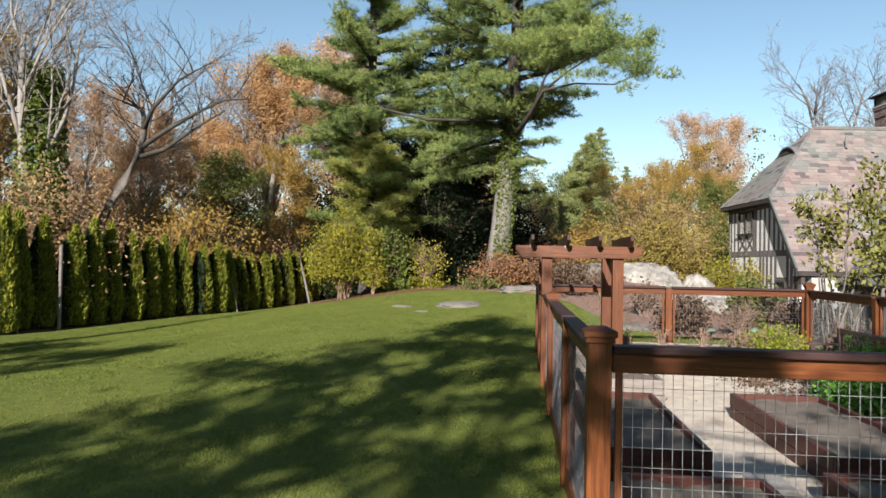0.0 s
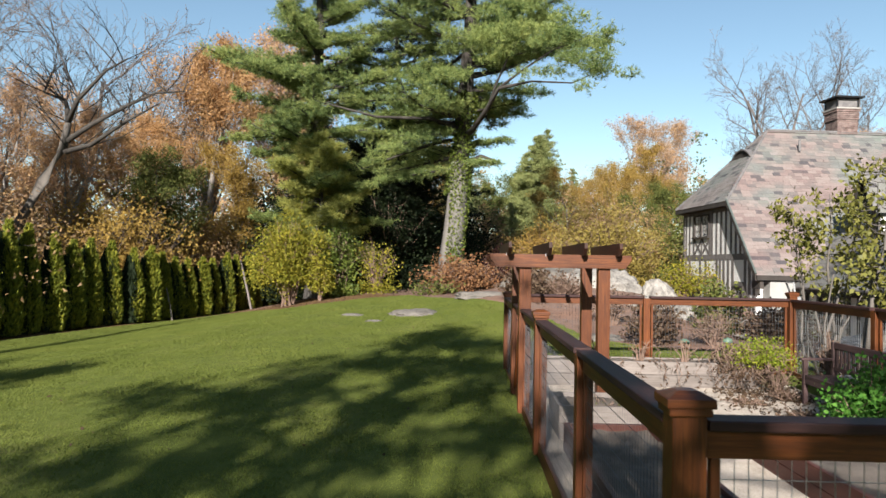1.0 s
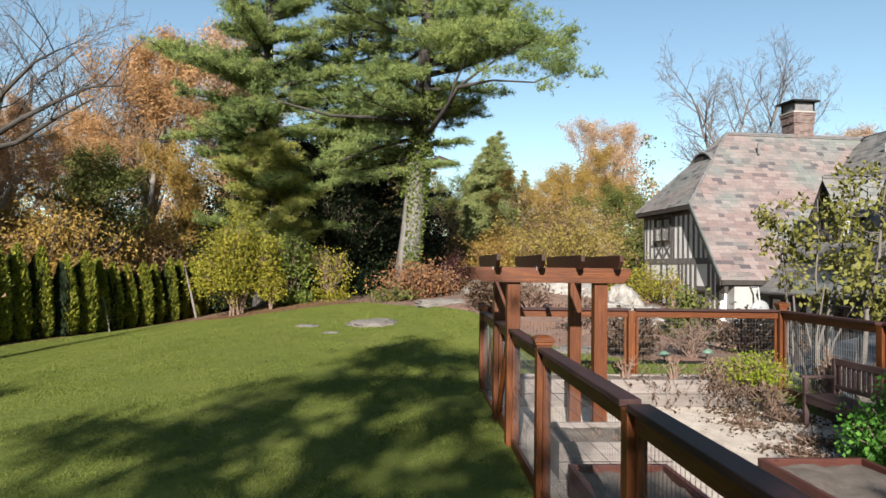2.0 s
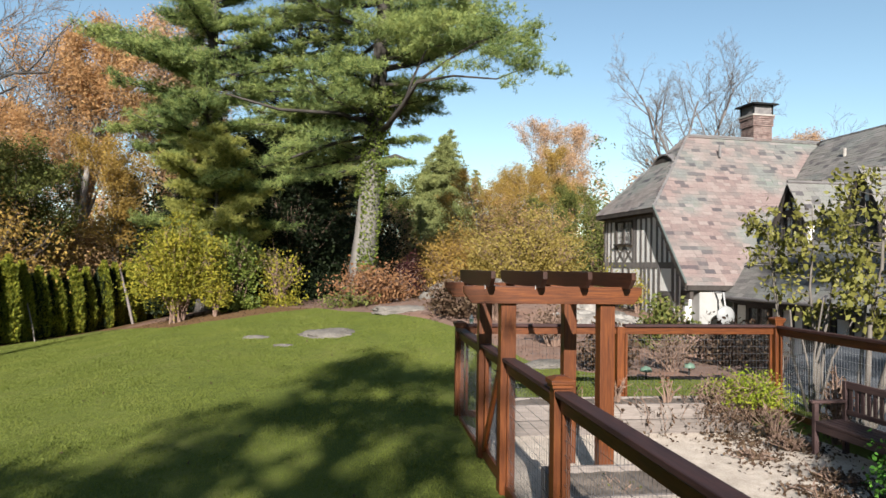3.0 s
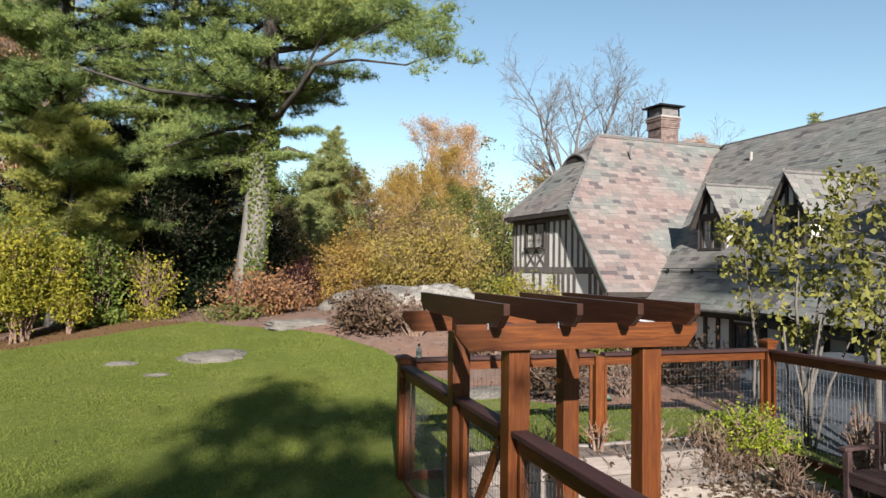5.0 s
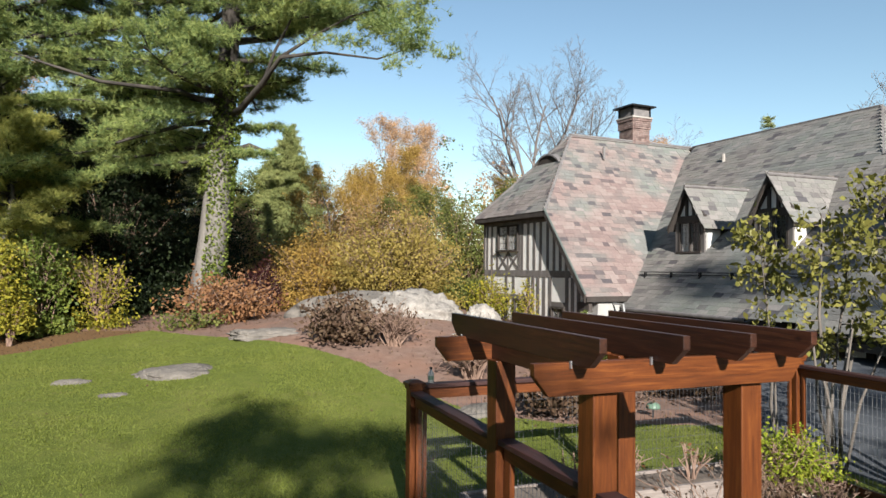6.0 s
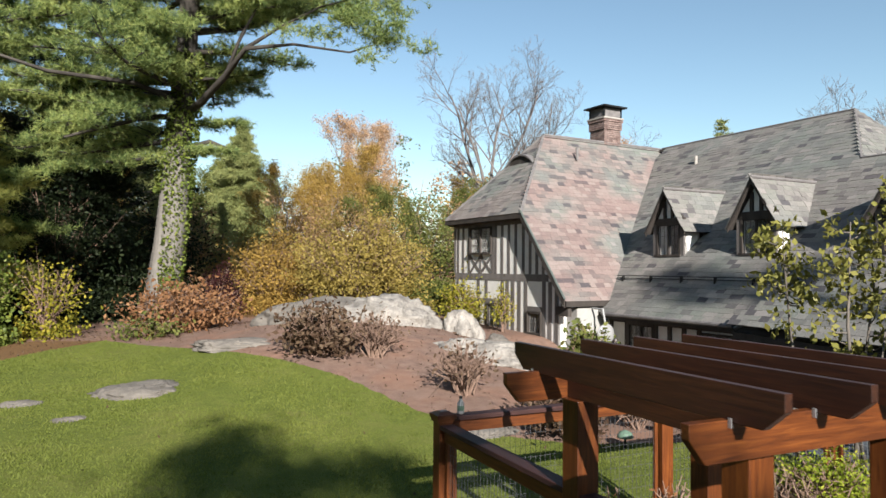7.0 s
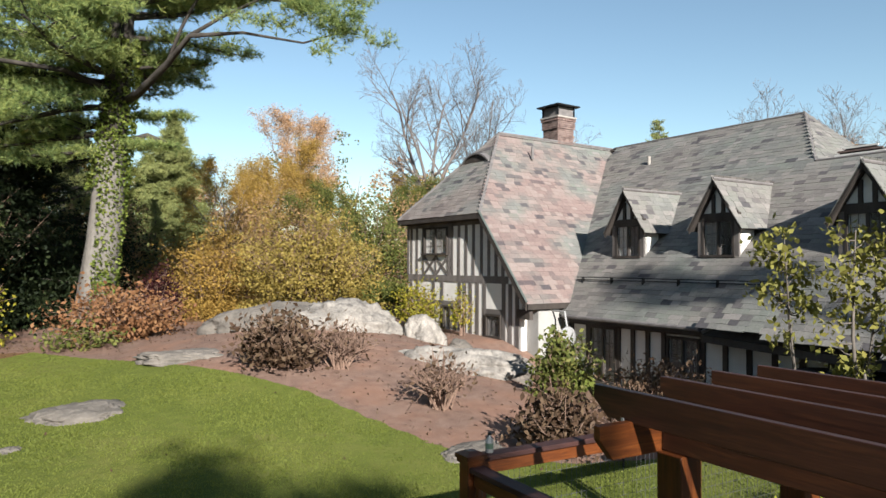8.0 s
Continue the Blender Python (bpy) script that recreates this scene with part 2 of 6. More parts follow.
# near-black: shade under the pines and inside the hedge is in this colour
SHADENEEDLE = foliage("shaded_needles", [(0.005376, 0.009408, 0.004838, 1), (0.01344, 0.0215, 0.008064, 1), (0.02688, 0.03494, 0.0121, 1)], 0.2, 0.6, 0.5)
FIRGREEN = foliage("fir_needles", [(0.09, 0.114, 0.048, 1), (0.204, 0.228, 0.084, 1), (0.36, 0.348, 0.126, 1)], 0.3, 0.6, 0.5)
ARBOR = foliage("arborvitae_sprays", [(0.04025, 0.05175, 0.0092, 1), (0.138, 0.1552, 0.0207, 1), (0.345, 0.3105, 0.0368, 1)], 0.2, 0.6, 0.4, 1.5)
IVY = foliage("ivy_leaves", [(0.03, 0.05, 0.01, 1), (0.1, 0.13, 0.026, 1), (0.21, 0.23, 0.05, 1)], 0.3, 0.45)
YELLOW = foliage("yellow_leaves", [(0.1181, 0.09475, 0.02237, 1), (0.2278, 0.1715, 0.03836, 1), (0.3122, 0.2391, 0.07194, 1), (0.1688, 0.1579, 0.04795, 1)], 0.4)
LIME = foliage("yellow_green_leaves", [(0.06182, 0.07695, 0.01056, 1), (0.2061, 0.1949, 0.02376, 1), (0.3916, 0.3078, 0.04224, 1)], 0.4)
ORANGE = foliage("orange_leaves", [(0.2195, 0.1197, 0.05937, 1), (0.3553, 0.1937, 0.08125, 1), (0.4493, 0.2735, 0.125, 1), (0.324, 0.2165, 0.1406, 1)], 0.4)
BROWN = foliage("russet_leaves", [(0.219, 0.1349, 0.0833, 1), (0.3993, 0.2439, 0.1369, 1), (0.541, 0.3529, 0.1845, 1)], 0.35)
GOLD = foliage("gold_leaves", [(0.1258, 0.08712, 0.026, 1), (0.2614, 0.1646, 0.042, 1), (0.3678, 0.2372, 0.06, 1), (0.1549, 0.1452, 0.045, 1)], 0.4)
MAGNOLIA = foliage("magnolia_leaves", [(0.08938, 0.09252, 0.02211, 1), (0.1706, 0.1641, 0.04095, 1), (0.26, 0.2272, 0.06552, 1)], 0.35, 0.45, 0.55, 1.5)
UNDER = foliage("undergrowth_leaves", [(0.1041, 0.06811, 0.04019, 1), (0.2678, 0.1703, 0.08613, 1), (0.5058, 0.3122, 0.1436, 1)], 0.3)
OLIVE = foliage("olive_leaves", [(0.04, 0.052, 0.016, 1), (0.096, 0.112, 0.028, 1), (0.176, 0.16, 0.048, 1)], 0.3)
DARKRED = foliage("dark_red_leaves", [(0.015, 0.005, 0.006, 1), (0.04, 0.0125, 0.0125, 1), (0.07, 0.025, 0.0225, 1)], 0.3)
DRYLEAF = foliage("dried_leaves", [(0.03811, 0.02155, 0.0144, 1), (0.08467, 0.05267, 0.0329, 1), (0.1525, 0.1101, 0.0699, 1)], 0.25)
PALEDRY = foliage("pale_dried_leaves", [(0.1089, 0.05211, 0.02408, 1), (0.1962, 0.0947, 0.04472, 1), (0.2726, 0.1564, 0.07563, 1)], 0.3)
GREENLEAF = foliage("green_leaves", [(0.02016, 0.06586, 0.01129, 1), (0.06048, 0.1599, 0.02352, 1), (0.131, 0.2635, 0.04704, 1)], 0.3, 0.4)
FERN = foliage("bright_green_leaves", [(0.084, 0.1411, 0.0121, 1), (0.21, 0.254, 0.02419, 1), (0.3528, 0.3316, 0.05443, 1)], 0.4)
GRASSBLADE = foliage("grass_blades", [(0.098, 0.122, 0.024, 1), (0.144, 0.17, 0.036, 1), (0.195, 0.205, 0.05, 1)], 0.5, 0.6, 0.93, 0.7)

glass_m, gnt, _, _, gb = material("dark_glass")
gb.inputs["Base Color"].default_value = (0.016, 0.0192, 0.0224, 1)
gb.inputs["Roughness"].default_value = 0.06
gb.inputs["Specular IOR Level"].default_value = 0.7
GLASS = glass_m


def slate_material():
    """Slates of mixed greys, greens and pinks: each its own, in broad drifts."""
    m, nt, nodes, links, b = material("roof_slate")
    r = own_random(nt)
    grey = ramp(nt, r, [(0.0, (0.055, 0.052, 0.056, 1)), (0.06, (0.09, 0.084, 0.082, 1)), (0.11, (0.1186, 0.119, 0.1095, 1)), (0.5, (0.158, 0.1587, 0.1461, 1)), (0.75, (0.1365, 0.1479, 0.1278, 1)), (1.0, (0.194, 0.184, 0.1716, 1))])
    pink = ramp(nt, r, [(0.0, (0.075, 0.058, 0.06, 1)), (0.07, (0.095, 0.071, 0.07, 1)), (0.11, (0.15, 0.108, 0.099, 1)), (0.6, (0.188, 0.136, 0.123, 1)), (1.0, (0.215, 0.172, 0.155, 1))])
    drift = noise_tex(nt, place(nt, "position", (1, 1, 1.6)), 0.3, 2)
    at_pink = nodes.new("ShaderNodeAttribute")
    at_pink.attribute_type, at_pink.attribute_name = "OBJECT", "pinkness"
    fac = calc(nt, "MULTIPLY", ramp(nt, calc(nt, "ADD", drift, calc(nt, "MULTIPLY", r, 0.12)), [(0.43, (0, 0, 0, 1)), (0.6, (1, 1, 1, 1))]), at_pink.outputs["Fac"])
    col = mix(nt, fac, grey, pink)
    fine = noise_tex(nt, place(nt), 18, 7, 0.7)
    col = mix(nt, 0.5, col, ramp(nt, fine, [(0.3, (0.36, 0.36, 0.36, 1)), (0.7, (1, 1, 1, 1))]), "MULTIPLY")
    links.new(col, b.inputs["Base Color"])
    b.inputs["Roughness"].default_value = 0.75
    b.inputs["Specular IOR Level"].default_value = 0.35
    bump(nt, b, fine, 0.5, 0.012)
    return m


SLATE = slate_material()


def ground_material():
    """Lawn, bark mulch, pale gravel, leaf litter and paving, by where they lie."""
    m, nt, nodes, links, b = material("ground")

    def zone(name):
        a = nodes.new("ShaderNodeAttribute")
        a.attribute_name = name
        edge = calc(nt, "ADD", a.outputs["Fac"], calc(nt, "MULTIPLY", calc(nt, "SUBTRACT", noise_tex(nt, place(nt), 5, 6), 0.5), 0.5))
        return ramp(nt, edge, [(0.44, (0, 0, 0, 1)), (0.56, (1, 1, 1, 1))])

    vec = place(nt)
    broad, mid, fine = noise_tex(nt, vec, 0.45, 4), noise_tex(nt, vec, 4, 5), noise_tex(nt, vec, 70, 8, 0.75)
    grass = ramp(nt, calc(nt, "ADD", calc(nt, "MULTIPLY", broad, 0.6), calc(nt, "MULTIPLY", mid, 0.4)), [(0.3, (0.07, 0.088, 0.018, 1)), (0.5, (0.105, 0.122, 0.026, 1)), (0.7, (0.15, 0.148, 0.042, 1))])
    grass = mix(nt, 0.6, grass, ramp(nt, fine, [(0.3, (0.55, 0.6, 0.5, 1)), (0.7, (1, 1, 1, 1))]), "MULTIPLY")
    bare = ramp(nt, noise_tex(nt, vec, 0.8, 6, 0.7), [(0.62, (0, 0, 0, 1)), (0.74, (1, 1, 1, 1))])
    grass = mix(nt, calc(nt, "MULTIPLY", bare, 0.45), grass, (0.2, 0.16, 0.072, 1))
    mulch = ramp(nt, calc(nt, "ADD", calc(nt, "MULTIPLY", fine, 0.6), calc(nt, "MULTIPLY", mid, 0.4)), [(0.3, (0.08504, 0.05242, 0.04032, 1)), (0.52, (0.1662, 0.1089, 0.08464, 1)), (0.72, (0.2473, 0.1774, 0.1411, 1))])
    rust = ramp(nt, noise_tex(nt, vec, 0.9, 4), [(0.45, (0, 0, 0, 1)), (0.65, (1, 1, 1, 1))])
    mulch = mix(nt, calc(nt, "MULTIPLY", rust, 0.35), mulch, (0.256, 0.128, 0.08, 1))
    gravel = ramp(nt, calc(nt, "ADD", calc(nt, "MULTIPLY", fine, 0.65), calc(nt, "MULTIPLY", mid, 0.35)), [(0.3, (0.1802, 0.14, 0.107, 1)), (0.47, (0.4028, 0.34, 0.279, 1)), (0.68, (0.5936, 0.51, 0.4278, 1))])
    litter = ramp(nt, fine, [(0.3, (0.04, 0.024, 0.012, 1)), (0.5, (0.12, 0.068, 0.032, 1)), (0.72, (0.24, 0.144, 0.064, 1))])
    paving = ramp(nt, calc(nt, "ADD", calc(nt, "MULTIPLY", fine, 0.3), calc(nt, "MULTIPLY", broad, 0.7)), [(0.3, (0.045, 0.049, 0.055, 1)), (0.7, (0.085, 0.091, 0.1, 1))])
    col = mix(nt, zone("litter"), grass, litter)
    col = mix(nt, zone("mulch"), col, mulch)
    col = mix(nt, zone("paving"), col, paving)
    col = mix(nt, zone("gravel"), col, gravel)
    links.new(col, b.inputs["Base Color"])
    b.inputs["Roughness"].default_value = 0.95
    b.inputs["Specular IOR Level"].default_value = 0.1
    bump(nt, b, calc(nt, "ADD", calc(nt, "MULTIPLY", fine, 0.4), calc(nt, "MULTIPLY", mid, 0.6)), 0.8, 0.03)
    return m


GROUND = ground_material()


# ---- the lie of the land ----
def step(a, b, x):
    t = np.clip((x - a) / (b - a), 0, 1)
    return t * t * (3 - 2 * t)


def land(x, y):
    """Height of the ground."""
    x, y = np.asarray(x, float), np.asarray(y, float)
    right = step(4.5, 9.0, x) * (1 - step(17.5, 22.0, y))
    left = step(-12.5, -4.0, x)
    rise = 0.034 * (np.clip(y, 3, 26) - 3) * left * (1 - right)
    mound = 0.78 * np.exp(-(((x - 2.2) / np.where(x > 2.2, 4.4, 3.0)) ** 2) - ((y - 21) / 4.6) ** 2)
    low = -0.95 * step(5.2, 9.4, x) * step(13.5, 17, y) * (1 - step(17.5, 22.0, y)) + 0.85 * step(5.5, 10.4, x) * (1 - step(13, 16.5, y)) * step(-6, 0, y) - 0.42 * (1 - left) * step(0, 11, y)
    h = rise + mound + low + 0.03 * np.sin(x * 0.7 + 1) * np.sin(y * 0.5)
    h = h + step(60, 200, np.hypot(x, y)) * 5
    wood_rise = step(34, 75, y) * 1.2
    garden = step(-0.05, 0.25, x) * (1 - step(4.6, 5.0, x)) * step(-0.1, 0.2, y) * (1 - step(9.1, 9.5, y))
    return (h + wood_rise) * (1 - garden) + 0.05 * garden


def land1(x, y):
    return float(land(x, y))


def hedge_x(y):
    """The hedge's line."""
    return -10.9 - 0.28 * (30 - y)


def zones(x, y):
    """Where the mulch, gravel, litter and paving lie: 1 inside, 0 outside, soft at the rim."""
    # the mulch bed's front edge swings from behind the lawn rock past the garden's back fence
    edge = np.interp(x, [-12, -6, -2.8, -1.04, 0.3, 1.25, 1.75, 2.1, 3.2, 5, 8], [26, 25.4, 24.2, 20.9, 18.25, 16.3, 14.4, 13.0, 12.0, 11.4, 11])
    mulch = step(-0.35, 0.35, y - edge) * (1 - step(29, 33, y)) * step(-11, -9, x) * (1 - step(9.6, 10.2, x))
    gravel = step(-0.05, 0.1, x) * (1 - step(4.55, 4.75, x)) * step(-0.05, 0.1, y) * (1 - step(9.0, 9.2, y))
    litter = np.maximum(step(-0.4, 0.4, y - np.interp(x, [-14, -10, -7, -5, -3, 0], [30, 26, 21.5, 21.6, 24.0, 30])), 1 - step(-0.5, 0.5, x - hedge_x(y) - 0.5))
    paving = step(5.2, 5.5, x - 0.75 * np.maximum(y - 10.2, 0)) * step(-16, -14, y) * (1 - step(15.8, 16.8, y))
    return {"mulch": mulch, "gravel": gravel, "litter": litter, "paving": paving}


def spread(lo, a, b, hi, fine):
    """Grid lines, close together from a to b and wider towards lo and hi."""
    out, s, v = [], fine, b
    mid = list(np.arange(a, b, fine))
    while v < hi:
        out.append(v)
        s *= 1.35
        v += s
    out.append(hi)
    low, s, v = [], fine, a
    while True:
        s *= 1.35
        v -= s
        if v < lo:
            break
        low.append(v)
    low.append(lo)
    return np.array(low[::-1] + mid + out)


def build_ground():
    gx, gy = spread(-500, -14, 11, 500, 0.16), spread(-400, -4, 30, 700, 0.16)
    X, Y = np.meshgrid(gx, gy)
    Z = land(X, Y)
    nx, ny = len(gx), len(gy)
    v = np.stack([X, Y, Z], -1).reshape(-1, 3)
    i = np.arange(nx * ny).reshape(ny, nx)
    f = np.stack([i[:-1, :-1], i[:-1, 1:], i[1:, 1:], i[1:, :-1]], -1).reshape(-1, 4)
    me = bpy.data.meshes.new("ground")
    me.from_pydata(v.tolist(), [], f.tolist())
    for k, a in zones(X, Y).items():
        at = me.attributes.new(k, "FLOAT", "POINT")
        at.data.foreach_set("value", a.ravel().astype(np.float32))
    me.shade_smooth()
    me.materials.append(GROUND)
    tagged(new("ground", me), "gently rising green lawn with mulch bed and gravel garden floor", "ground", kind="structure")


build_ground()


# ---- garden fence ----
RAIL = 1.43          # top of the rails
POST = 0.125


def cap_geo(w):
    """A post cap: a collar, a wider plate and a low pyramid."""
    g = Geo()
    a, b = w / 2 + 0.014, w / 2 + 0.025
    g.box(-a, -a, -0.075, a, a, -0.045)
    g.box(-b, -b, -0.045, b, b, -0.012)
    c = w / 2 + 0.012
    g.add([(-b, -b, -0.012), (b, -b, -0.012), (b, b, -0.012), (-b, b, -0.012), (-c * 0.45, -c * 0.45, 0.012), (c * 0.45, -c * 0.45, 0.012), (c * 0.45, c * 0.45, 0.012), (-c * 0.45, c * 0.45, 0.012)],
          [(0, 1, 2, 3), (4, 5, 6, 7), (0, 1, 5, 4), (1, 2, 6, 5), (2, 3, 7, 6), (3, 0, 4, 7)])
    return g


POST_MESH = Geo().box(-POST / 2, -POST / 2, -0.3, POST / 2, POST / 2, 1.5).mesh("post", CEDAR["z"], bevel=0.006)
SHORT_MESH = Geo().box(-0.055, -0.055, -0.3, 0.055, 0.055, RAIL - 0.04).mesh("post", CEDAR["z"], bevel=0.005)
CAP_MESH = cap_geo(POST).mesh("cap", CEDAR["x"], bevel=0.003)


def fence_post(parent, x, y, capped=True, up=0.0):
    ob = part("post", POST_MESH if capped else SHORT_MESH, None, parent)
    ob.location = (x, y, up)
    if capped:
        c = part("cap", CAP_MESH, None, ob, "pyramid post cap")
        c.location = (0, 0, 1.52)


def fence_bay(parent, a, b, material_axis, wire, sub=0.052, with_rail=True, up=0.0):
    """Between two posts: a flat cap rail on an edge board, a base board, thin stiles and welded wire."""
    a, b = Vector((*a, 0)), Vector((*b, 0))
    d = (b - a).normalized()
    L = (b - a).length
    m = Matrix.Translation(a + Vector((0, 0, up))) @ Matrix.Rotation(math.atan2(d.y, d.x), 4, "Z")
    wood_m = CEDAR[material_axis]

    def put(name, g, mat_, bev=0.0, label=""):
        g.v = [tuple(m @ Vector(p)) for p in g.v]
        return part(name, g, mat_, parent, label, bevel=bev)

    if with_rail:
        put("rail", Geo().box(0, -0.062, RAIL - 0.04, L, 0.062, RAIL), RAILWOOD[material_axis], 0.006)
        put("rail_board", Geo().box(0, -0.02, RAIL - 0.145, L, 0.02, RAIL - 0.04), wood_m, 0.004)
    put("base_board", Geo().box(0, -0.022, -0.1, L, 0.022, 0.2), wood_m, 0.004)
    for u in (0.02, L - 0.055):
        put("stile", Geo().box(u, -0.018, 0.2, u + 0.035, 0.018, RAIL - 0.145), CEDAR["z"], 0.003)
    g, r = Geo(), (0.0011 if wire is DARKWIRE else 0.0014)
    u = 0.06
    while u < L - 0.05:
        g.box(u - r, -r, 0.18, u + r, r, RAIL - 0.12)
        u += sub
    z = 0.26
    while z < RAIL - 0.15:
        g.box(0.05, r, z - r, L - 0.05, 3 * r, z + r)
        z += 0.105
    put("wire_mesh", g, wire, 0.0, "welded wire mesh panel")


GX, GY = 4.86, 9.4      # the garden's right side and its back
fence_label = "reddish stained cedar fence with welded wire panels"


def build_fences():
    left = thing("garden_fence", fence_label + " by the lawn", "fence", group="garden fences")
    for y, c in ((0, True), (2.05, False), (4.52, True), (GY, True)):
        fence_post(left, 0, y, c)
    for a, b in ((0.07, 1.99), (2.11, 4.45), (4.59, 6.23), (7.58, GY - 0.07)):
        fence_bay(left, (0, a), (0, b), "y", DARKWIRE)
    near = thing("garden_fence", fence_label + " and capped posts", "fence", group="garden fences")
    for x, c in ((2.42, False), (GX, True)):
        fence_post(near, x, 0, c)
    for a, b in ((0.07, 2.36), (2.48, GX - 0.07)):
        fence_bay(near, (a, 0), (b, 0), "x", WIRE)
    back = thing("garden_fence", fence_label + " before the mulch bed", "fence", group="garden fences")
    for x, c in ((2.38, False), (GX, True)):
        fence_post(back, x, GY, c, 0.08 if c else 0.06)
    for a, b in ((0.07, 2.32), (2.44, GX - 0.07)):
        fence_bay(back, (a, GY), (b, GY), "x", DARKWIRE, up=0.06)
    right = thing("garden_fence", fence_label + " beside the small tree", "fence", group="garden fences")
    for y, c in ((2.3, False), (4.7, True), (7.0, False)):
        fence_post(right, GX, y, c, 0.05)
    for a, b in ((0.07, 2.24), (2.36, 4.63), (4.77, 6.94), (7.06, GY - 0.07)):
        fence_bay(right, (GX, a), (GX, b), "y", WIRE, up=0.05)


build_fences()


# ---- arbor over the gate ----
def build_arbor():
    arbor = thing("garden_arbor", "reddish cedar arbor with four rafters over the garden gate", "arbor")
    w = 0.075
    for x in (0.0, 1.0):
        for y in (6.31, 7.5):
            part("post", Geo().box(x - w, y - w, -0.2, x + w, y + w, 1.963), CEDAR["z"], arbor, bevel=0.006)
    for y in (6.185, 7.575):
        o = [(-0.455, y, 2.125), (1.33, y, 2.125), (1.33, y, 2.06), (1.25, y, 1.955), (-0.37, y, 1.955), (-0.455, y, 2.06)]
        part("beam", Geo().extrude(o, (0, 0.045, 0)), CEDAR["x"], arbor, bevel=0.004)
    for x in (0.0, 1.0):
        part("side_beam", Geo().box(x - 0.04, 6.232, 1.965, x + 0.04, 7.573, 2.112), RAFTER, arbor, bevel=0.004)
    for x in (-0.24, 0.255, 0.69, 1.12):
        o = [(x, 5.93, 2.27), (x, 7.85, 2.27), (x, 7.85, 2.2), (x, 7.75, 2.115), (x, 6.03, 2.115), (x, 5.93, 2.2)]
        part("rafter", Geo().extrude(o, (0.042, 0, 0)), RAFTER, arbor, bevel=0.003)
    for x, y in ((-0.22, 6.17), (0.275, 6.17), (-0.22, 7.63), (0.275, 7.63)):
        part("bracket", Geo().box(x - 0.033, y - 0.004, 2.095, x - 0.027, y + 0.012, 2.135), WIRE, arbor, "small galvanised bracket")
    gate = thing("garden_gate", "cedar gate with diagonal brace and wire mesh, closed between arbor posts", "gate")
    y0, y1 = 6.4, 7.41
    part("rail", Geo().box(-0.06, y0 - 0.02, RAIL - 0.04, 0.06, y1 + 0.02, RAIL), RAILWOOD["y"], gate, bevel=0.005)
    part("rail_board", Geo().box(-0.02, y0, RAIL - 0.14, 0.02, y1, RAIL - 0.04), CEDAR["y"], gate, bevel=0.004)
    part("bottom_board", Geo().box(-0.02, y0, 0.14, 0.02, y1, 0.26), CEDAR["y"], gate, bevel=0.004)
    for y in (y0, y1 - 0.09):
        part("stile", Geo().box(-0.019, y, 0.26, 0.019, y + 0.09, RAIL - 0.14), CEDAR["z"], gate, bevel=0.004)
    d = Vector((0, y1 - y0 - 0.18, RAIL - 0.4))
    ang = math.atan2(d.z, d.y)
    m = Matrix.Translation((-0.03, y1 - 0.1, 0.27)) @ Matrix.Rotation(math.pi - ang, 4, "X")
    part("brace", Geo().box(-0.018, 0, -0.045, 0.018, d.length, 0.045, m), CEDAR["y"], gate, bevel=0.004)
    g = Geo()
    u = y0 + 0.1
    while u < y1 - 0.09:
        g.box(0.02, u - 0.0017, 0.2, 0.0235, u + 0.0017, RAIL - 0.1)
        u += 0.052
    z = 0.3
    while z < RAIL - 0.14:
        g.box(0.0235, y0 + 0.05, z - 0.0017, 0.027, y1 - 0.05, z + 0.0017)
        z += 0.105
    part("wire_mesh", g, DARKWIRE, gate, "welded wire mesh")
    latch = Geo().box(-0.045, y0 + 0.01, 1.24, -0.02, y0 + 0.07, 1.3)
    latch.tube([(-0.045, y0 + 0.03, 1.27), (-0.075, y0 + 0.03, 1.27), (-0.085, y0 + 0.09, 1.27)], [0.008, 0.008, 0.008], 6)
    part("latch", latch, BLACKMETAL, gate, "black gate latch")


build_arbor()


# ---- raised beds ----
def raised_bed(x0, y0, x1, y1, h, woods, label, boards=2, soil_drop=0.06):
    bed = thing("raised_bed", label, "planter", group="raised garden beds")
    z0, t = 0.03, 0.05
    bh = (h - z0) / boards
    for k in range(boards):
        a, b = z0 + k * bh + 0.003, z0 + (k + 1) * bh - 0.003
        part("board", Geo().box(x0, y0, a, x1, y0 + t, b), woods["x"], bed, bevel=0.006)
        part("board", Geo().box(x0, y1 - t, a, x1, y1, b), woods["x"], bed, bevel=0.006)
        part("board", Geo().box(x0, y0 + t + 0.002, a, x0 + t, y1 - t - 0.002, b), woods["y"], bed, bevel=0.006)
        part("board", Geo().box(x1 - t, y0 + t + 0.002, a, x1, y1 - t - 0.002, b), woods["y"], bed, bevel=0.006)
    n, mm = 26, 26
    g = Geo()
    for j in range(mm + 1):
        for i in range(n + 1):
            x, y = x0 + t + (x1 - x0 - 2 * t) * i / n, y0 + t + (y1 - y0 - 2 * t) * j / mm
            g.v.append((x, y, h - soil_drop + 0.035 * noise.noise((x * 3, y * 3, 1)) + 0.02 * noise.noise((x * 11, y * 11, 2))))
    for j in range(mm):
        for i in range(n):
            a = j * (n + 1) + i
            g.f.append((a, a + 1, a + n + 2, a + n + 1))
    part("soil", g, SOIL, bed, "dry crumbly grey-brown soil", smooth=True)
    return bed


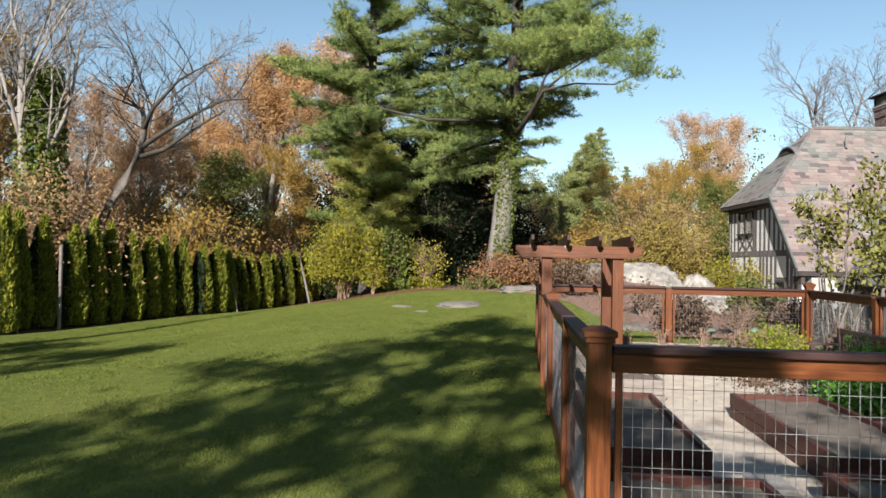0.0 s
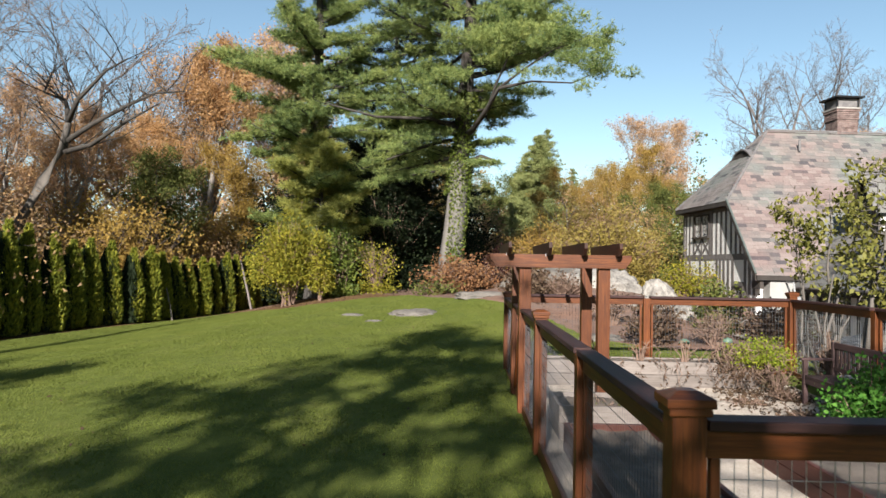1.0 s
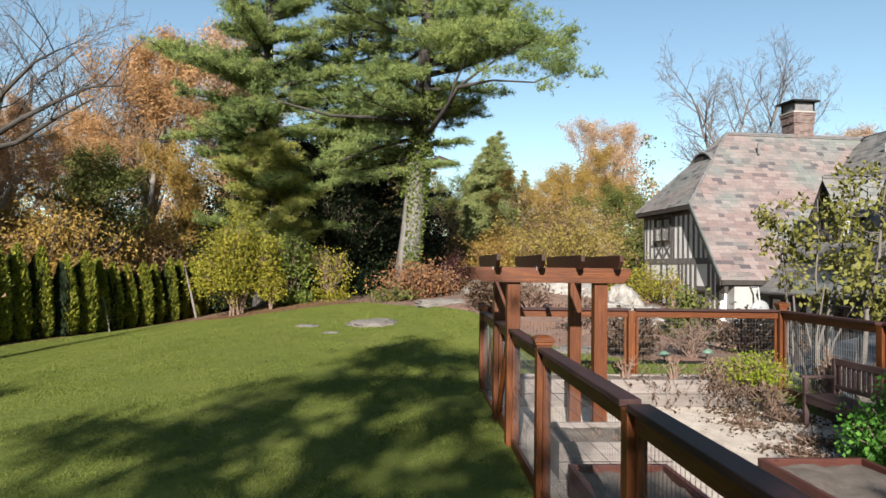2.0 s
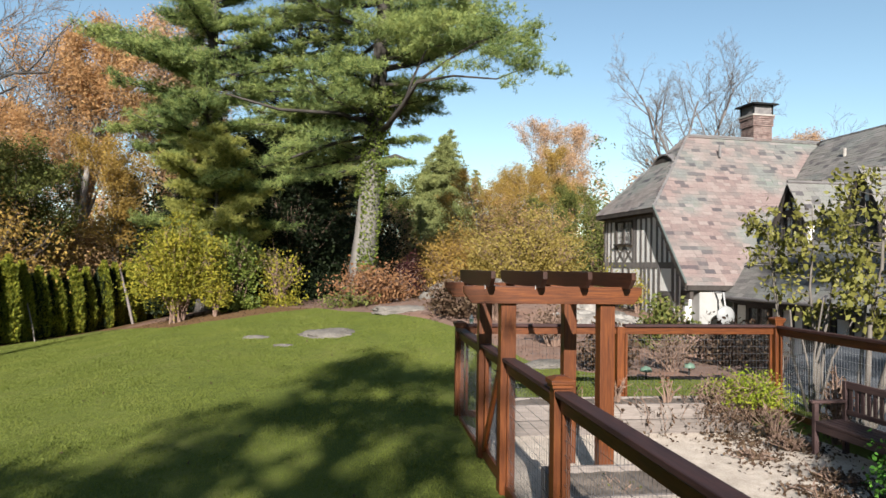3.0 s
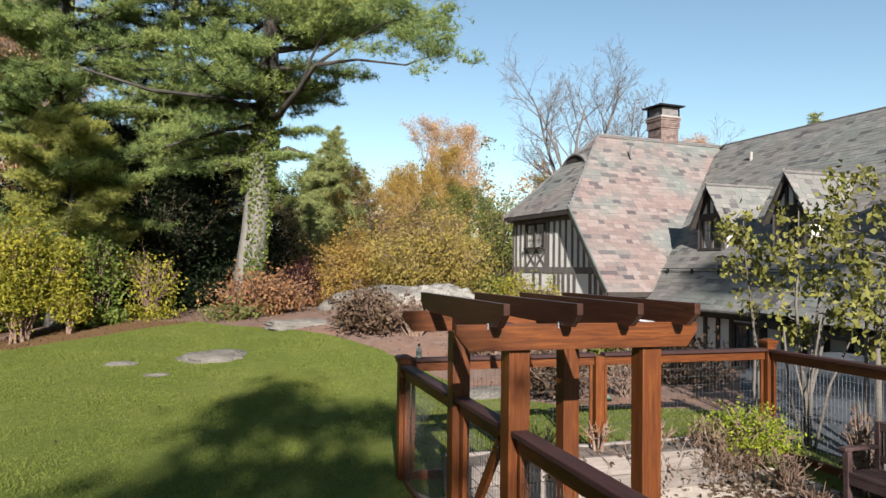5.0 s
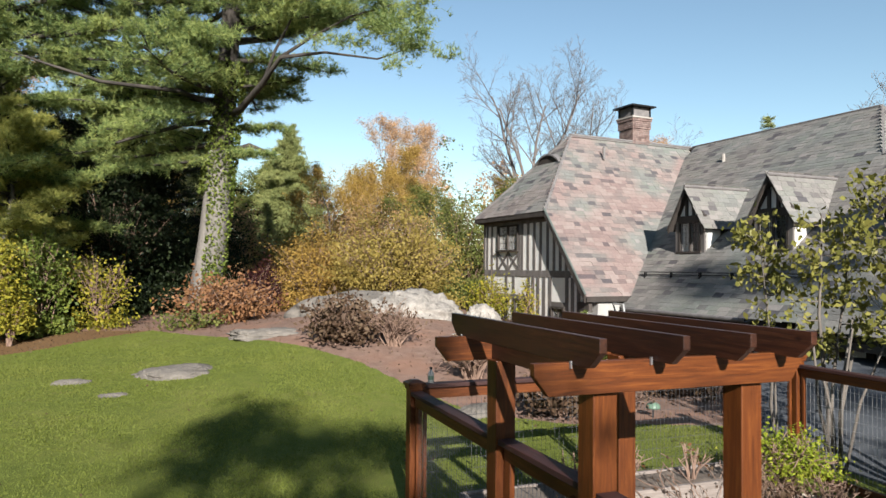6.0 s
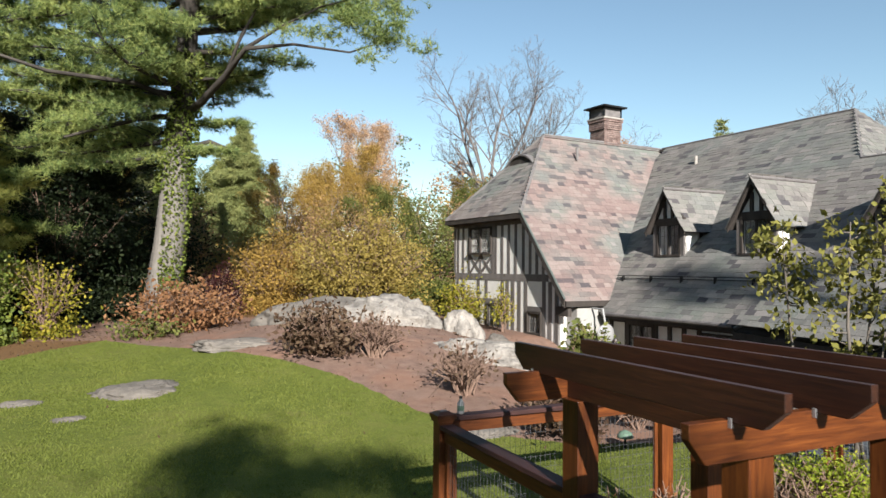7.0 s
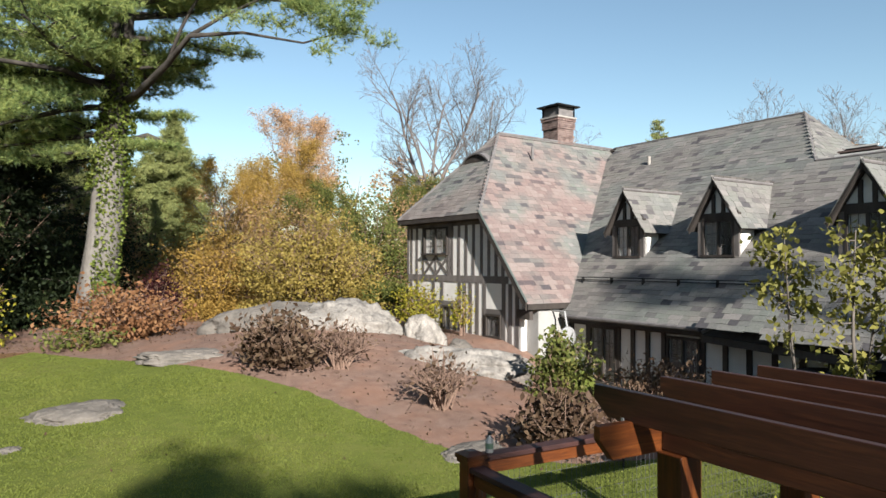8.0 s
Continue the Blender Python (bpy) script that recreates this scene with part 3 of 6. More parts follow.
raised_bed(0.28, 2.15, 1.2, 4.75, 0.34, BEDWOOD, "dark red wooden raised bed filled with dry soil")
raised_bed(2.16, 2.15, 3.2, 4.95, 0.34, BEDWOOD, "dark red wooden raised bed beside the gravel path")
raised_bed(0.34, 0.35, 1.36, 1.45, 0.34, BEDWOOD, "short dark red raised bed inside the front fence")
raised_bed(1.86, 0.35, 3.2, 1.7, 0.34, BEDWOOD, "broad dark red raised bed inside the front fence")
raised_bed(0.3, 5.2, 1.45, 6.1, 0.42, GREYWOOD, "weathered grey plank raised bed by the arbor")
slab = part("paving_slab", Geo().box(1.52, 2.0, 0.05, 1.82, 2.42, 0.095), MORTAR, bevel=0.008)
tagged(slab, "pale stone slab lying on the gravel between the beds", "paving slab")
raised_bed(0.42, 8.72, 4.05, 9.28, 0.46, GREYWOOD, "long weathered grey timber bed along the back fence", 2, 0.03)


# ---- house ----
ROT_A, ROT_B = radians(4.6), radians(1.5)
HA = Matrix.Translation((9.1, 20.36, 0)) @ Matrix.Rotation(ROT_A, 4, "Z")     # wing with the timbered end wall
HB = Matrix.Translation((10.22, 20.0, 0)) @ Matrix.Rotation(ROT_B, 4, "Z")      # long wing with the dormers
house = thing("house", "half-timbered manor house with steep multicoloured slate roofs and dormers", "house", Matrix.Translation((9.0, 20.4, -0.6)))


house_inv = house.matrix_world.inverted()


def hp(name, g, mat_, m, parent=None, label="", bevel=0.0):
    g.v = [tuple(house_inv @ (m @ Vector(p))) for p in g.v]
    return part(name, g, mat_, parent or house, label, bevel=bevel)


SLATE_UNIT = Geo().add([(0, -0.9, 0), (1, -0.9, 0), (1, 1, 0), (0, 1, 0), (0.005, -0.9, 1), (0.995, -0.9, 1), (1, 1, 0.6), (0, 1, 0.6)],
                       [(4, 5, 6, 7), (0, 1, 5, 4), (1, 2, 6, 5), (3, 0, 4, 7)]).mesh("slate", SLATE)


def roof_slope(name, corners, m, rng, pink, singles=0, course=0.165, first=None, label="", thick=0.1, along=None):
    """A slope: a solid deck under courses of slates. corners: the eave's left and right end first, then on round."""
    c = [house_inv @ (m @ Vector(p)) for p in corners]
    s = (c[1] - c[0]).normalized()
    n = s.cross(c[2] - c[1]).normalized()
    if n.z < 0:
        n.negate()
    if along:
        s = ((house_inv @ m).to_3x3() @ Vector(along)).normalized()
    t = n.cross(s)
    if t.z < 0:
        s, t = -s, -t
    flat = [((p - c[0]).dot(s), (p - c[0]).dot(t)) for p in c]
    deck = part(name, Geo().extrude([p - n * 0.02 for p in c], -n * thick), TIMBER, house, label)
    top = max(q[1] for q in flat)
    rows = []
    v = -0.03
    while v < top:
        cuts = []
        for (x0, y0), (x1, y1) in zip(flat, flat[1:] + flat[:1]):
            h = min(max(v + course * 0.85, 0.01), top - 0.01)
            if (y0 > h) != (y1 > h):
                cuts.append(x0 + (x1 - x0) * (h - y0) / (y1 - y0))
        u, end = (min(cuts), max(cuts)) if len(cuts) > 1 else (0, 0)
        while u < end - 0.03:
            w = min(rng.uniform(0.2, 0.42), end - u)
            rows.append((u, v, w * 0.985, rng.uniform(0.010, 0.017), rng.normal(0, 0.008)))
            u += w
        v += course
    if first:
        rows.sort(key=first)
    g = Geo()
    unit_v = [Vector(q.co) for q in SLATE_UNIT.vertices]
    unit_f = [tuple(q.vertices) for q in SLATE_UNIT.polygons]
    basis = Matrix((s, t, n)).transposed().to_4x4()
    for k, (u, v, w, d, off) in enumerate(rows):
        fit = min(course, max(0.03, (top - v) / 1.9))
        mm = Matrix.Translation(c[0] + s * u + t * (v + fit * 0.9 + off * fit / course)) @ basis @ Matrix.Diagonal((w, fit, d + 0.01, 1))
        if k < singles:
            ob = part("slate", SLATE_UNIT, None, deck)
            ob.matrix_local = mm
            ob["pinkness"] = pink
        else:
            g.add([mm @ q for q in unit_v], unit_f)
    rest = part("slate_field", g, SLATE, deck, "weathered roof slates")
    rest["pinkness"] = pink
    rest["kind"] = "stuff"
    return deck


def flashing(name, a, b, m, w=0.09, parent=None, material_=None):
    g = Geo().tube([Vector(a), Vector(b)], [w, w], 6)
    return hp(name, g, material_ or LEAD, m, parent)


def studs(m, wall, timbers, mat_, proud=0.05):
    """Timbers on a wall in the plane x = 0 of the frame m: boxes of y0, z0, y1, z1."""
    for y0, z0, y1, z1 in timbers:
        hp("timber", Geo().box(-proud, y0, z0, 0.02, y1, z1), mat_, m, wall, bevel=0.006)


def casement(m, y0, z0, y1, z1, lights=2, rows=3, cols=2, proud=0.07, parent=None):
    """A window in the plane x = 0: frame, mullions, leaded lights and dark glass."""
    f = 0.06
    g = Geo()
    g.box(-proud, y0, z0, 0.03, y0 + f, z1).box(-proud, y1 - f, z0, 0.03, y1, z1)
    g.box(-proud, y0 + f, z1 - f, 0.03, y1 - f, z1)
    win = hp("window", g, TIMBER, m, parent)
    hp("sill", Geo().box(-proud - 0.05, y0 - 0.04, z0 - 0.03, 0.03, y1 + 0.04, z0 + 0.035), TIMBER, m, win)
    w = (y1 - y0 - 2 * f) / lights
    for i in range(lights):
        a = y0 + f + i * w
        if i:
            hp("mullion", Geo().box(-proud * 0.9, a - 0.03, z0, 0.03, a + 0.03, z1 - f), TIMBER, m, win)
        hp("pane", Geo().box(0.0, a + 0.03, z0 + 0.03, 0.012, a + w - 0.03, z1 - f), GLASS, m, win)
        bars = Geo()
        bars.box(-0.02, a + 0.03, z0 + 0.03, 0.0, a + 0.055, z1 - f).box(-0.02, a + w - 0.055, z0 + 0.03, 0.0, a + w - 0.03, z1 - f)
        for r in range(1, rows):
            z = z0 + (z1 - f - z0) * r / rows
            bars.box(-0.012, a + 0.055, z - 0.008, -0.002, a + w - 0.055, z + 0.008)
        for c in range(1, cols):
            y = a + 0.05 + (w - 0.1) * c / cols
            bars.box(-0.012, y - 0.008, z0 + 0.03, -0.002, y + 0.008, z1 - f)
        hp("leading", bars, TIMBER_GREY, m, win)
    return win


def build_wing_a():
    rng = np.random.default_rng(5)
    zr, yr, sl = 7.53, 4.6, 1.246
    ze = 4.45
    ye = yr - (zr - ze) / sl
    yn = 6.82
    xr = 2.6
    roof_slope("roof", [(-0.2, 0, 1.8), (9.2, 0, 1.8), (9.2, yr, zr), (xr, yr, zr), (-0.2, ye, ze)], HA, rng, 1.0, 300,
               first=lambda r: r[0] + 0.2 * abs(r[1] - 3), label="steep pink and green slate slope")
    roof_slope("roof", [(9.2, yn, ze), (-0.2, yn, ze), (xr, yr, zr), (9.2, yr, zr)], HA, rng, 0.3)
    roof_slope("roof", [(-0.2, yn, ze), (-0.2, ye, ze), (xr, yr, zr)], HA, rng, 0.55, label="grey-brown hipped slate slope")
    for a, b in (((-0.2, ye, ze), (xr, yr, zr)), ((-0.2, yn, ze), (xr, yr, zr)), ((xr, yr, zr + 0.03), (9.2, yr, zr + 0.03))):
        flashing("ridge_cap", a, b, HA, 0.055)
    # rake board and copper edge down the catslide
    hp("bargeboard", Geo().extrude([(-0.24, 0, 1.62), (-0.24, 0, 1.84), (-0.24, ye, ze + 0.05), (-0.24, ye, ze - 0.16)], (0.05, 0, 0)), TIMBER, HA)
    hp("drip_edge", Geo().tube([(-0.22, -0.02, 1.86), (-0.22, ye, ze + 0.06)], [0.035, 0.035], 5), COPPER, HA)
    hp("fascia", Geo().box(-0.22, ye, ze - 0.17, -0.1, yn, ze - 0.02), TIMBER, HA)
    hp("soffit", Geo().box(-0.1, ye, ze - 0.2, 0.25, yn, ze - 0.16), TIMBER, HA)
    hp("fascia", Geo().box(-0.2, -0.06, 1.64, 9.0, 0.02, 1.8), TIMBER, HA)
    # end wall
    wall_m = HA @ Matrix.Translation((0.1, 0, 0))
    y0, y1 = 0.62, yn - 0.25
    outline = [(0, y0, -1.6), (0, y1, -1.6), (0, y1, ze - 0.15), (0, ye + 0.1, ze - 0.15), (0, y0, 1.8 + y0 * sl - 0.22)]
    wall = hp("wall", Geo().extrude(outline, (0.28, 0, 0)), STUCCO, wall_m, label="white stucco between dark timbers")
    hp("wall", Geo().box(0.1, 0.55, -1.6, 3.0, 0.8, 1.9), STUCCO, HA)
    hp("wall", Geo().box(0.4, y1 - 0.3, -1.6, 9.0, y1, ze - 0.1), STUCCO, HA)
    hp("wall", Geo().box(8.7, 0.8, -1.6, 9.0, y1 - 0.3, ze - 0.1), STUCCO, HA)
    zb = 2.42

    def top(y):
        return min(ze - 0.16, 1.8 + (y) * sl - 0.26)

    win_y = (4.15, 5.55)
    t = [(y0 + 0.5, zb - 0.1, y1, zb + 0.12), (ye - 0.05, ze - 0.32, y1, ze - 0.16)]
    for y in (0.95, 1.3, 1.62, 1.96, 2.32, 2.72, 3.1, 3.48, 3.86, win_y[0] - 0.14, win_y[1], 5.95, 6.3, 6.52):
        if not (win_y[0] - 0.02 < y < win_y[1] - 0.02) and top(y) > zb + 0.15:
            t.append((y, zb + 0.12, y + 0.13, top(y)))
    studs(wall_m, wall, t, TIMBER_GREY, 0.022)
    low = [(y, -1.2, y + 0.16, zb - 0.1) for y in (0.65, 0.95, 1.25, 2.15, 2.5, 2.85, 3.15, 3.42, 4.4, 4.9, 5.9, 6.3)]
    low += [(1.4, 1.4, 2.15, 1.55), (1.4, 0.3, 2.15, 0.45), (3.56, 1.55, 5.9, 1.7)]
    studs(wall_m, wall, low, TIMBER_GREY, 0.022)
    casement(wall_m, win_y[0], 3.22, win_y[1], ze - 0.32, 2, 3, 2)
    casement(wall_m, 1.42, 0.72, 2.14, 1.4, 1, 2, 2)
    casement(wall_m, 3.58, 0.5, 4.4, 1.55, 2, 3, 1)
    casement(wall_m, 5.08, 0.5, 5.9, 1.55, 2, 3, 1)
    # crossed braces under the upper window
    for a, b in ((win_y[0], 4.85), (4.85, win_y[1])):
        for za, zc in ((zb + 0.12, 3.14), (3.14, zb + 0.12)):
            d = Vector((0, b - a, zc - za))
            mm = wall_m @ Matrix.Translation((-0.05, a, za)) @ Matrix.Rotation(math.atan2(d.z, d.y), 4, "X")
            hp("brace", Geo().box(0.026, 0, -0.05, 0.07, d.length, 0.05), TIMBER_GREY, mm, wall)
        hp("timber", Geo().box(-0.026, a - 0.04, zb + 0.12, 0.02, a + 0.04, 3.2), TIMBER_GREY, wall_m, wall)
    # small curved vent dormer near the top of the hip
    hx = 1.7
    hz = ze + (hx + 0.2) * (zr - ze) / (xr + 0.2)
    arch = [(hx - 0.2, 4.6 + 0.85 * math.cos(a), hz - 0.3 + 0.46 * max(0, math.sin(a)) ** 1.6) for a in np.linspace(math.pi, 0, 13)]
    roof_v = hp("vent_dormer", Geo().extrude([Vector(p) + Vector((0, 0, 0.06)) for p in arch] + [Vector(p) for p in arch[::-1]], (0.9, 0, 0)), LEAD, HA, label="small curved roof vent")
    hp("louvre", Geo().extrude([Vector(p) + Vector((0.06, 0, 0)) for p in arch], (0.04, 0, 0)), TIMBER, HA, roof_v)
    hp("vent_pipe", Geo().tube([(3.45, 3.75, 6.6), (3.45, 3.75, 7.05)], [0.05, 0.05], 8), LEAD, HA)


build_wing_a()


def build_chimney():
    m = house_inv @ HA @ Matrix.Translation((5.9, 4.95, 0.2)) @ Matrix.Diagonal((0.76, 0.76, 1, 1)) @ Matrix.Translation((-4.15, -4.475, 0))
    g = Geo()
    stack = part("chimney", Geo().box(3.62, 3.97, 6.2, 4.68, 4.98, 8.3), MORTAR, house, "red brick chimney with a raised metal cap")
    stack.data.transform(m)
    rng = np.random.default_rng(3)
    z, k = 6.9, 0
    while z < 8.3:
        out = 0.0 if z < 7.85 else (0.05 if z < 8.12 else 0.09)
        x0, x1, y0, y1 = 3.6 - out, 4.7 + out, 3.95 - out, 5.0 + out
        for side in range(4):
            a, b = (x0, x1) if side % 2 == 0 else (y0, y1)
            u = a + (0.11 if k % 2 else 0.0)
            if k % 2:
                spans = [(a, u - 0.01)]
            else:
                spans = []
            while u < b - 0.02:
                spans.append((u, min(u + 0.21, b)))
                u += 0.22
            for p, q in spans:
                j = rng.uniform(0, 0.008)
                if side == 0:
                    g.box(p, y0 - j, z, q, y0 + 0.1, z + 0.064)
                elif side == 2:
                    g.box(p, y1 - 0.1, z, q, y1 + j, z + 0.064)
                elif side == 1:
                    g.box(x1 - 0.1, p, z, x1 + j, q, z + 0.064)
                else:
                    g.box(x0 - j, p, z, x0 + 0.1, q, z + 0.064)
        z += 0.076
        k += 1
    bricks = part("brickwork", g, BRICK, stack, "weathered red bricks")
    bricks["kind"] = "stuff"
    bricks.data.transform(m)
    crown = part("crown", Geo().box(3.48, 3.83, 8.3, 4.82, 5.12, 8.36), MORTAR, stack)
    crown.data.transform(m)
    for x in (3.56, 4.68):
        for y in (3.9, 4.98):
            leg = part("leg", Geo().box(x, y, 8.36, x + 0.06, y + 0.06, 8.74), BLACKMETAL, stack)
            leg.data.transform(m)
    g = Geo().add([(3.36, 3.7, 8.74), (4.94, 3.7, 8.74), (4.94, 5.24, 8.74), (3.36, 5.24, 8.74), (3.36, 3.7, 8.79), (4.94, 3.7, 8.79), (4.94, 5.24, 8.79), (3.36, 5.24, 8.79),
                   (3.7, 4.04, 8.87), (4.6, 4.04, 8.87), (4.6, 4.9, 8.87), (3.7, 4.9, 8.87)],
                  [(3, 2, 1, 0), (0, 1, 5, 4), (1, 2, 6, 5), (2, 3, 7, 6), (3, 0, 4, 7), (4, 5, 9, 8), (5, 6, 10, 9), (6, 7, 11, 10), (7, 4, 8, 11), (8, 9, 10, 11)])
    capm = part("chimney_cap", g, BLACKMETAL, stack, "dark metal chimney cap")
    capm.data.transform(m)
    screen = part("screen", Geo().box(3.62, 3.97, 8.36, 4.68, 4.98, 8.72), LEAD, stack)
    screen.data.transform(m)


build_chimney()
SB = 0.858           # pitch of the long wing's roof


def zb_roof(x):
    return 1.48 + SB * x


def dormer(y, rng):
    """A gabled dormer on the long wing, its window facing -x."""
    hw, x0, zs, ze, zp = 0.6, 1.86, 3.12, 4.12, 5.07
    m = HB @ Matrix.Translation((x0, y, 0))
    slope = (zp - ze) / (hw + 0.0)
    xb = (ze - 0.32 - 1.48) / SB - x0 + 0.3
    front = Geo().extrude([(0.06, -hw, zs - 0.2), (0.06, hw, zs - 0.2), (0.06, hw, ze), (0.06, 0, zp - 0.04), (0.06, -hw, ze)], (0.1, 0, 0))
    d = hp("dormer", front, STUCCO, m, label="gabled dormer with leaded casement window")
    for s in (-1, 1):
        xe = (ze - 1.48) / SB - x0
        cheek = [(0.06, s * hw, zs - 0.35), (0.06, s * hw, ze), (xe + 0.3, s * hw, ze), (0.3, s * hw, zs - 0.35)]
        hp("cheek", Geo().extrude(cheek, (0, -s * 0.08, 0)), STUCCO, m, d, "white stucco dormer cheek")
        hp("corner_post", Geo().box(-0.0, s * hw - (0.13 if s > 0 else 0.0), zs - 0.1, 0.12, s * hw + (0.0 if s > 0 else 0.13), ze), TIMBER_GREY, m, d)
        hp("stud", Geo().box(0.62, s * hw + (0.0 if s > 0 else -0.03), zs + 0.3, 0.74, s * hw + (0.03 if s > 0 else 0.0), ze), TIMBER, m, d)
        hp("bargeboard", Geo().extrude([(-0.16, 0, zp + 0.02), (-0.16, 0, zp - 0.16), (-0.16, s * (hw + 0.17), ze - 0.28 * 1.0 - 0.13), (-0.16, s * (hw + 0.17), ze - 0.28 + 0.03)], (0.05, 0, 0)), TIMBER, m, d)
        hp("brace", Geo().extrude([(0.0, s * 0.05, zp - 0.2), (0.0, s * 0.14, zp - 0.3), (0.0, s * (hw - 0.02), ze + 0.1), (0.0, s * (hw - 0.1), ze + 0.1)], (0.07, 0, 0)), TIMBER, m, d)
        ey, ez = s * (hw + 0.2), ze - 0.2 * slope
        cs = [(-0.18, ey, ez), (xb, ey, ez), ((zp - 1.48) / SB - x0 + 0.25, 0, zp + 0.02), (-0.18, 0, zp + 0.02)]
        if s > 0:
            cs = [cs[1], cs[0], cs[3], cs[2]]
        # slates of the dormer's two slopes
        c = [house_inv @ (m @ Vector(p)) for p in cs]
        e = (c[1] - c[0]).normalized()
        n = e.cross(c[2] - c[1]).normalized()
        if n.z < 0:
            n.negate()
        t = n.cross(e)
        slab = part("dormer_roof", Geo().extrude([p - n * 0.015 for p in c], -n * 0.05), TIMBER, d)
        g = Geo()
        H, L = (c[2] - c[1]).dot(t), (c[1] - c[0]).length
        unit_v = [Vector(q.co) for q in SLATE_UNIT.vertices]
        unit_f = [tuple(q.vertices) for q in SLATE_UNIT.polygons]
        basis = Matrix((e, t, n)).transposed().to_4x4()
        v = -0.02
        while v < H - 0.13:
            u = (0.0 if s < 0 else v / H * (c[3] - c[0]).dot(e)) - rng.uniform(0, 0.06)
            Lv = L + v / H * (c[2] - c[1]).dot(e)
            while u < Lv - 0.05:
                w = min(rng.uniform(0.2, 0.4), Lv - u)
                g.add([Matrix.Translation(c[0] + e * u + t * (v + 0.15)) @ basis @ Matrix.Diagonal((w * 0.985, 0.165, rng.uniform(0.018, 0.026), 1)) @ q for q in unit_v], unit_f)
                u += w
            v += 0.165
        sl = part("slate_field", g, SLATE, slab, "pale green-grey slates")
        sl["pinkness"], sl["kind"] = 0.25, "stuff"
    hp("ridge_cap", Geo().tube([(-0.2, 0, zp + 0.02), ((zp - 1.48) / SB - x0 + 0.2, 0, zp + 0.02)], [0.05, 0.05], 6), LEAD, m, d)
    hp("head", Geo().box(-0.02, -hw, ze - 0.06, 0.1, hw, ze + 0.1), TIMBER, m, d)
    hp("king_post", Geo().box(-0.0, -0.0 - 0.19, ze + 0.1, 0.09, -0.1, zp - 0.35), TIMBER, m, d)
    hp("king_post", Geo().box(-0.0, 0.1, ze + 0.1, 0.09, 0.19, zp - 0.35), TIMBER, m, d)
    casement(m @ Matrix.Translation((0.06, 0, 0)), -hw + 0.13, zs, hw - 0.13, ze - 0.06, 2, 3, 2, parent=d)


def build_wing_b():
    rng = np.random.default_rng(9)
    zr, xr = 7.53, 7.05
    xl, zl = 4.9, 1.48 + SB * 4.9            # the lower ridge of the far end
    ys, yl = -2.68, -4.2
    x_e = 2 * xr
    roof_slope("roof", [(0, -18, 1.48), (0, 5.0, 1.48), (xr, 5.0, zr), (xr, ys, zr), (xl, yl, zl), (xl, -18, zl)], HB, rng, 0.3, label="long grey-green slate slope", along=(0, 1, 0))
    roof_slope("roof", [(x_e - xl, yl, zl), (xl, yl, zl), (xr, ys, zr)], HB, rng, 0.2)
    roof_slope("roof", [(2 * xl, -18, 1.48), (2 * xl, yl, 1.48), (xl, yl, zl), (xl, -18, zl)], HB, rng, 0.3)
    roof_slope("roof", [(x_e, 9, 1.48), (x_e, ys, 1.48), (xr, ys, zr), (xr, 9, zr)], HB, rng, 0.3)
    for a, b in (((xr, 5.2, zr + 0.02), (xr, ys, zr + 0.02)), ((xr, ys, zr), (xl, yl, zl)), ((xl, yl, zl + 0.02), (xl, -18, zl + 0.02))):
        flashing("ridge_cap", a, b, HB, 0.04)
    # lower porch roof stepping out beyond the main eave
    roof_slope("roof", [(-1.0, -17, 0.95), (-0.15, -4.4, 1.34), (1.0, -5.8, 2.44), (1.0, -17, 2.42)], HB, rng, 0.2, label="low slate porch roof", along=(0, 1, 0))
    flashing("valley", (-0.13, -4.4, 1.37), (1.0, -5.8, 2.46), HB, 0.05)
    hp("fascia", Geo().extrude([(-0.03, 0.35, 1.3), (-0.03, 0.35, 1.46), (-0.03, -4.4, 1.46), (-0.03, -4.4, 1.3)], (0.05, 0, 0)), TIMBER, HB)
    hp("fascia", Geo().extrude([(-0.18, -4.4, 1.16), (-0.18, -4.4, 1.31), (-1.03, -17, 0.92), (-1.03, -17, 0.77)], (0.05, 0, 0)), TIMBER, HB)
    hp("gutter", Geo().tube([(-0.06, -4.3, 1.43), (-0.06, 0.3, 1.43)], [0.055, 0.055], 8), LEAD, HB)
    # snow guard wires on brackets
    for z_off in (0.1, 0.17):
        hp("snow_guard", Geo().tube([(1.02, -17, zb_roof(1.02) + z_off), (1.02, 0.9, zb_roof(1.02) + z_off)], [0.012, 0.012], 5), BLACKMETAL, HB)
    for k in range(16):
        y = 0.6 - 1.15 * k
        hp("guard_bracket", Geo().box(0.98, y, zb_roof(1.0), 1.06, y + 0.035, zb_roof(1.0) + 0.2), BLACKMETAL, HB)
    for k in range(2):
        hp("snow_guard", Geo().tube([(-0.2 + k * 0.0, 0.62, 2.42 + 0.07 * k), (3.2, 0.62, 2.42 + 0.07 * k)], [0.012, 0.012], 5), BLACKMETAL, HA)
    hp("flashing_stain", Geo().box(1.5, 0.35, 2.21, 1.9, 0.75, 2.26), BRICK, HA, label="rusty patch of flashing")
    for y in (-0.35, -3.38, -7.0):
        dormer(y, rng)
    hp("vent_pipe", Geo().tube([(5.8, 2.3, zb_roof(5.8) - 0.2), (5.8, 2.3, zb_roof(5.8) + 0.3)], [0.06, 0.06], 8), MORTAR, HB)
    # striped arched vent above the lower ridge
    arch = [(xl + 0.9, -4.9 + 0.75 * math.cos(a), zl - 0.1 + 0.55 * math.sin(a)) for a in np.linspace(math.pi, 0, 11)]
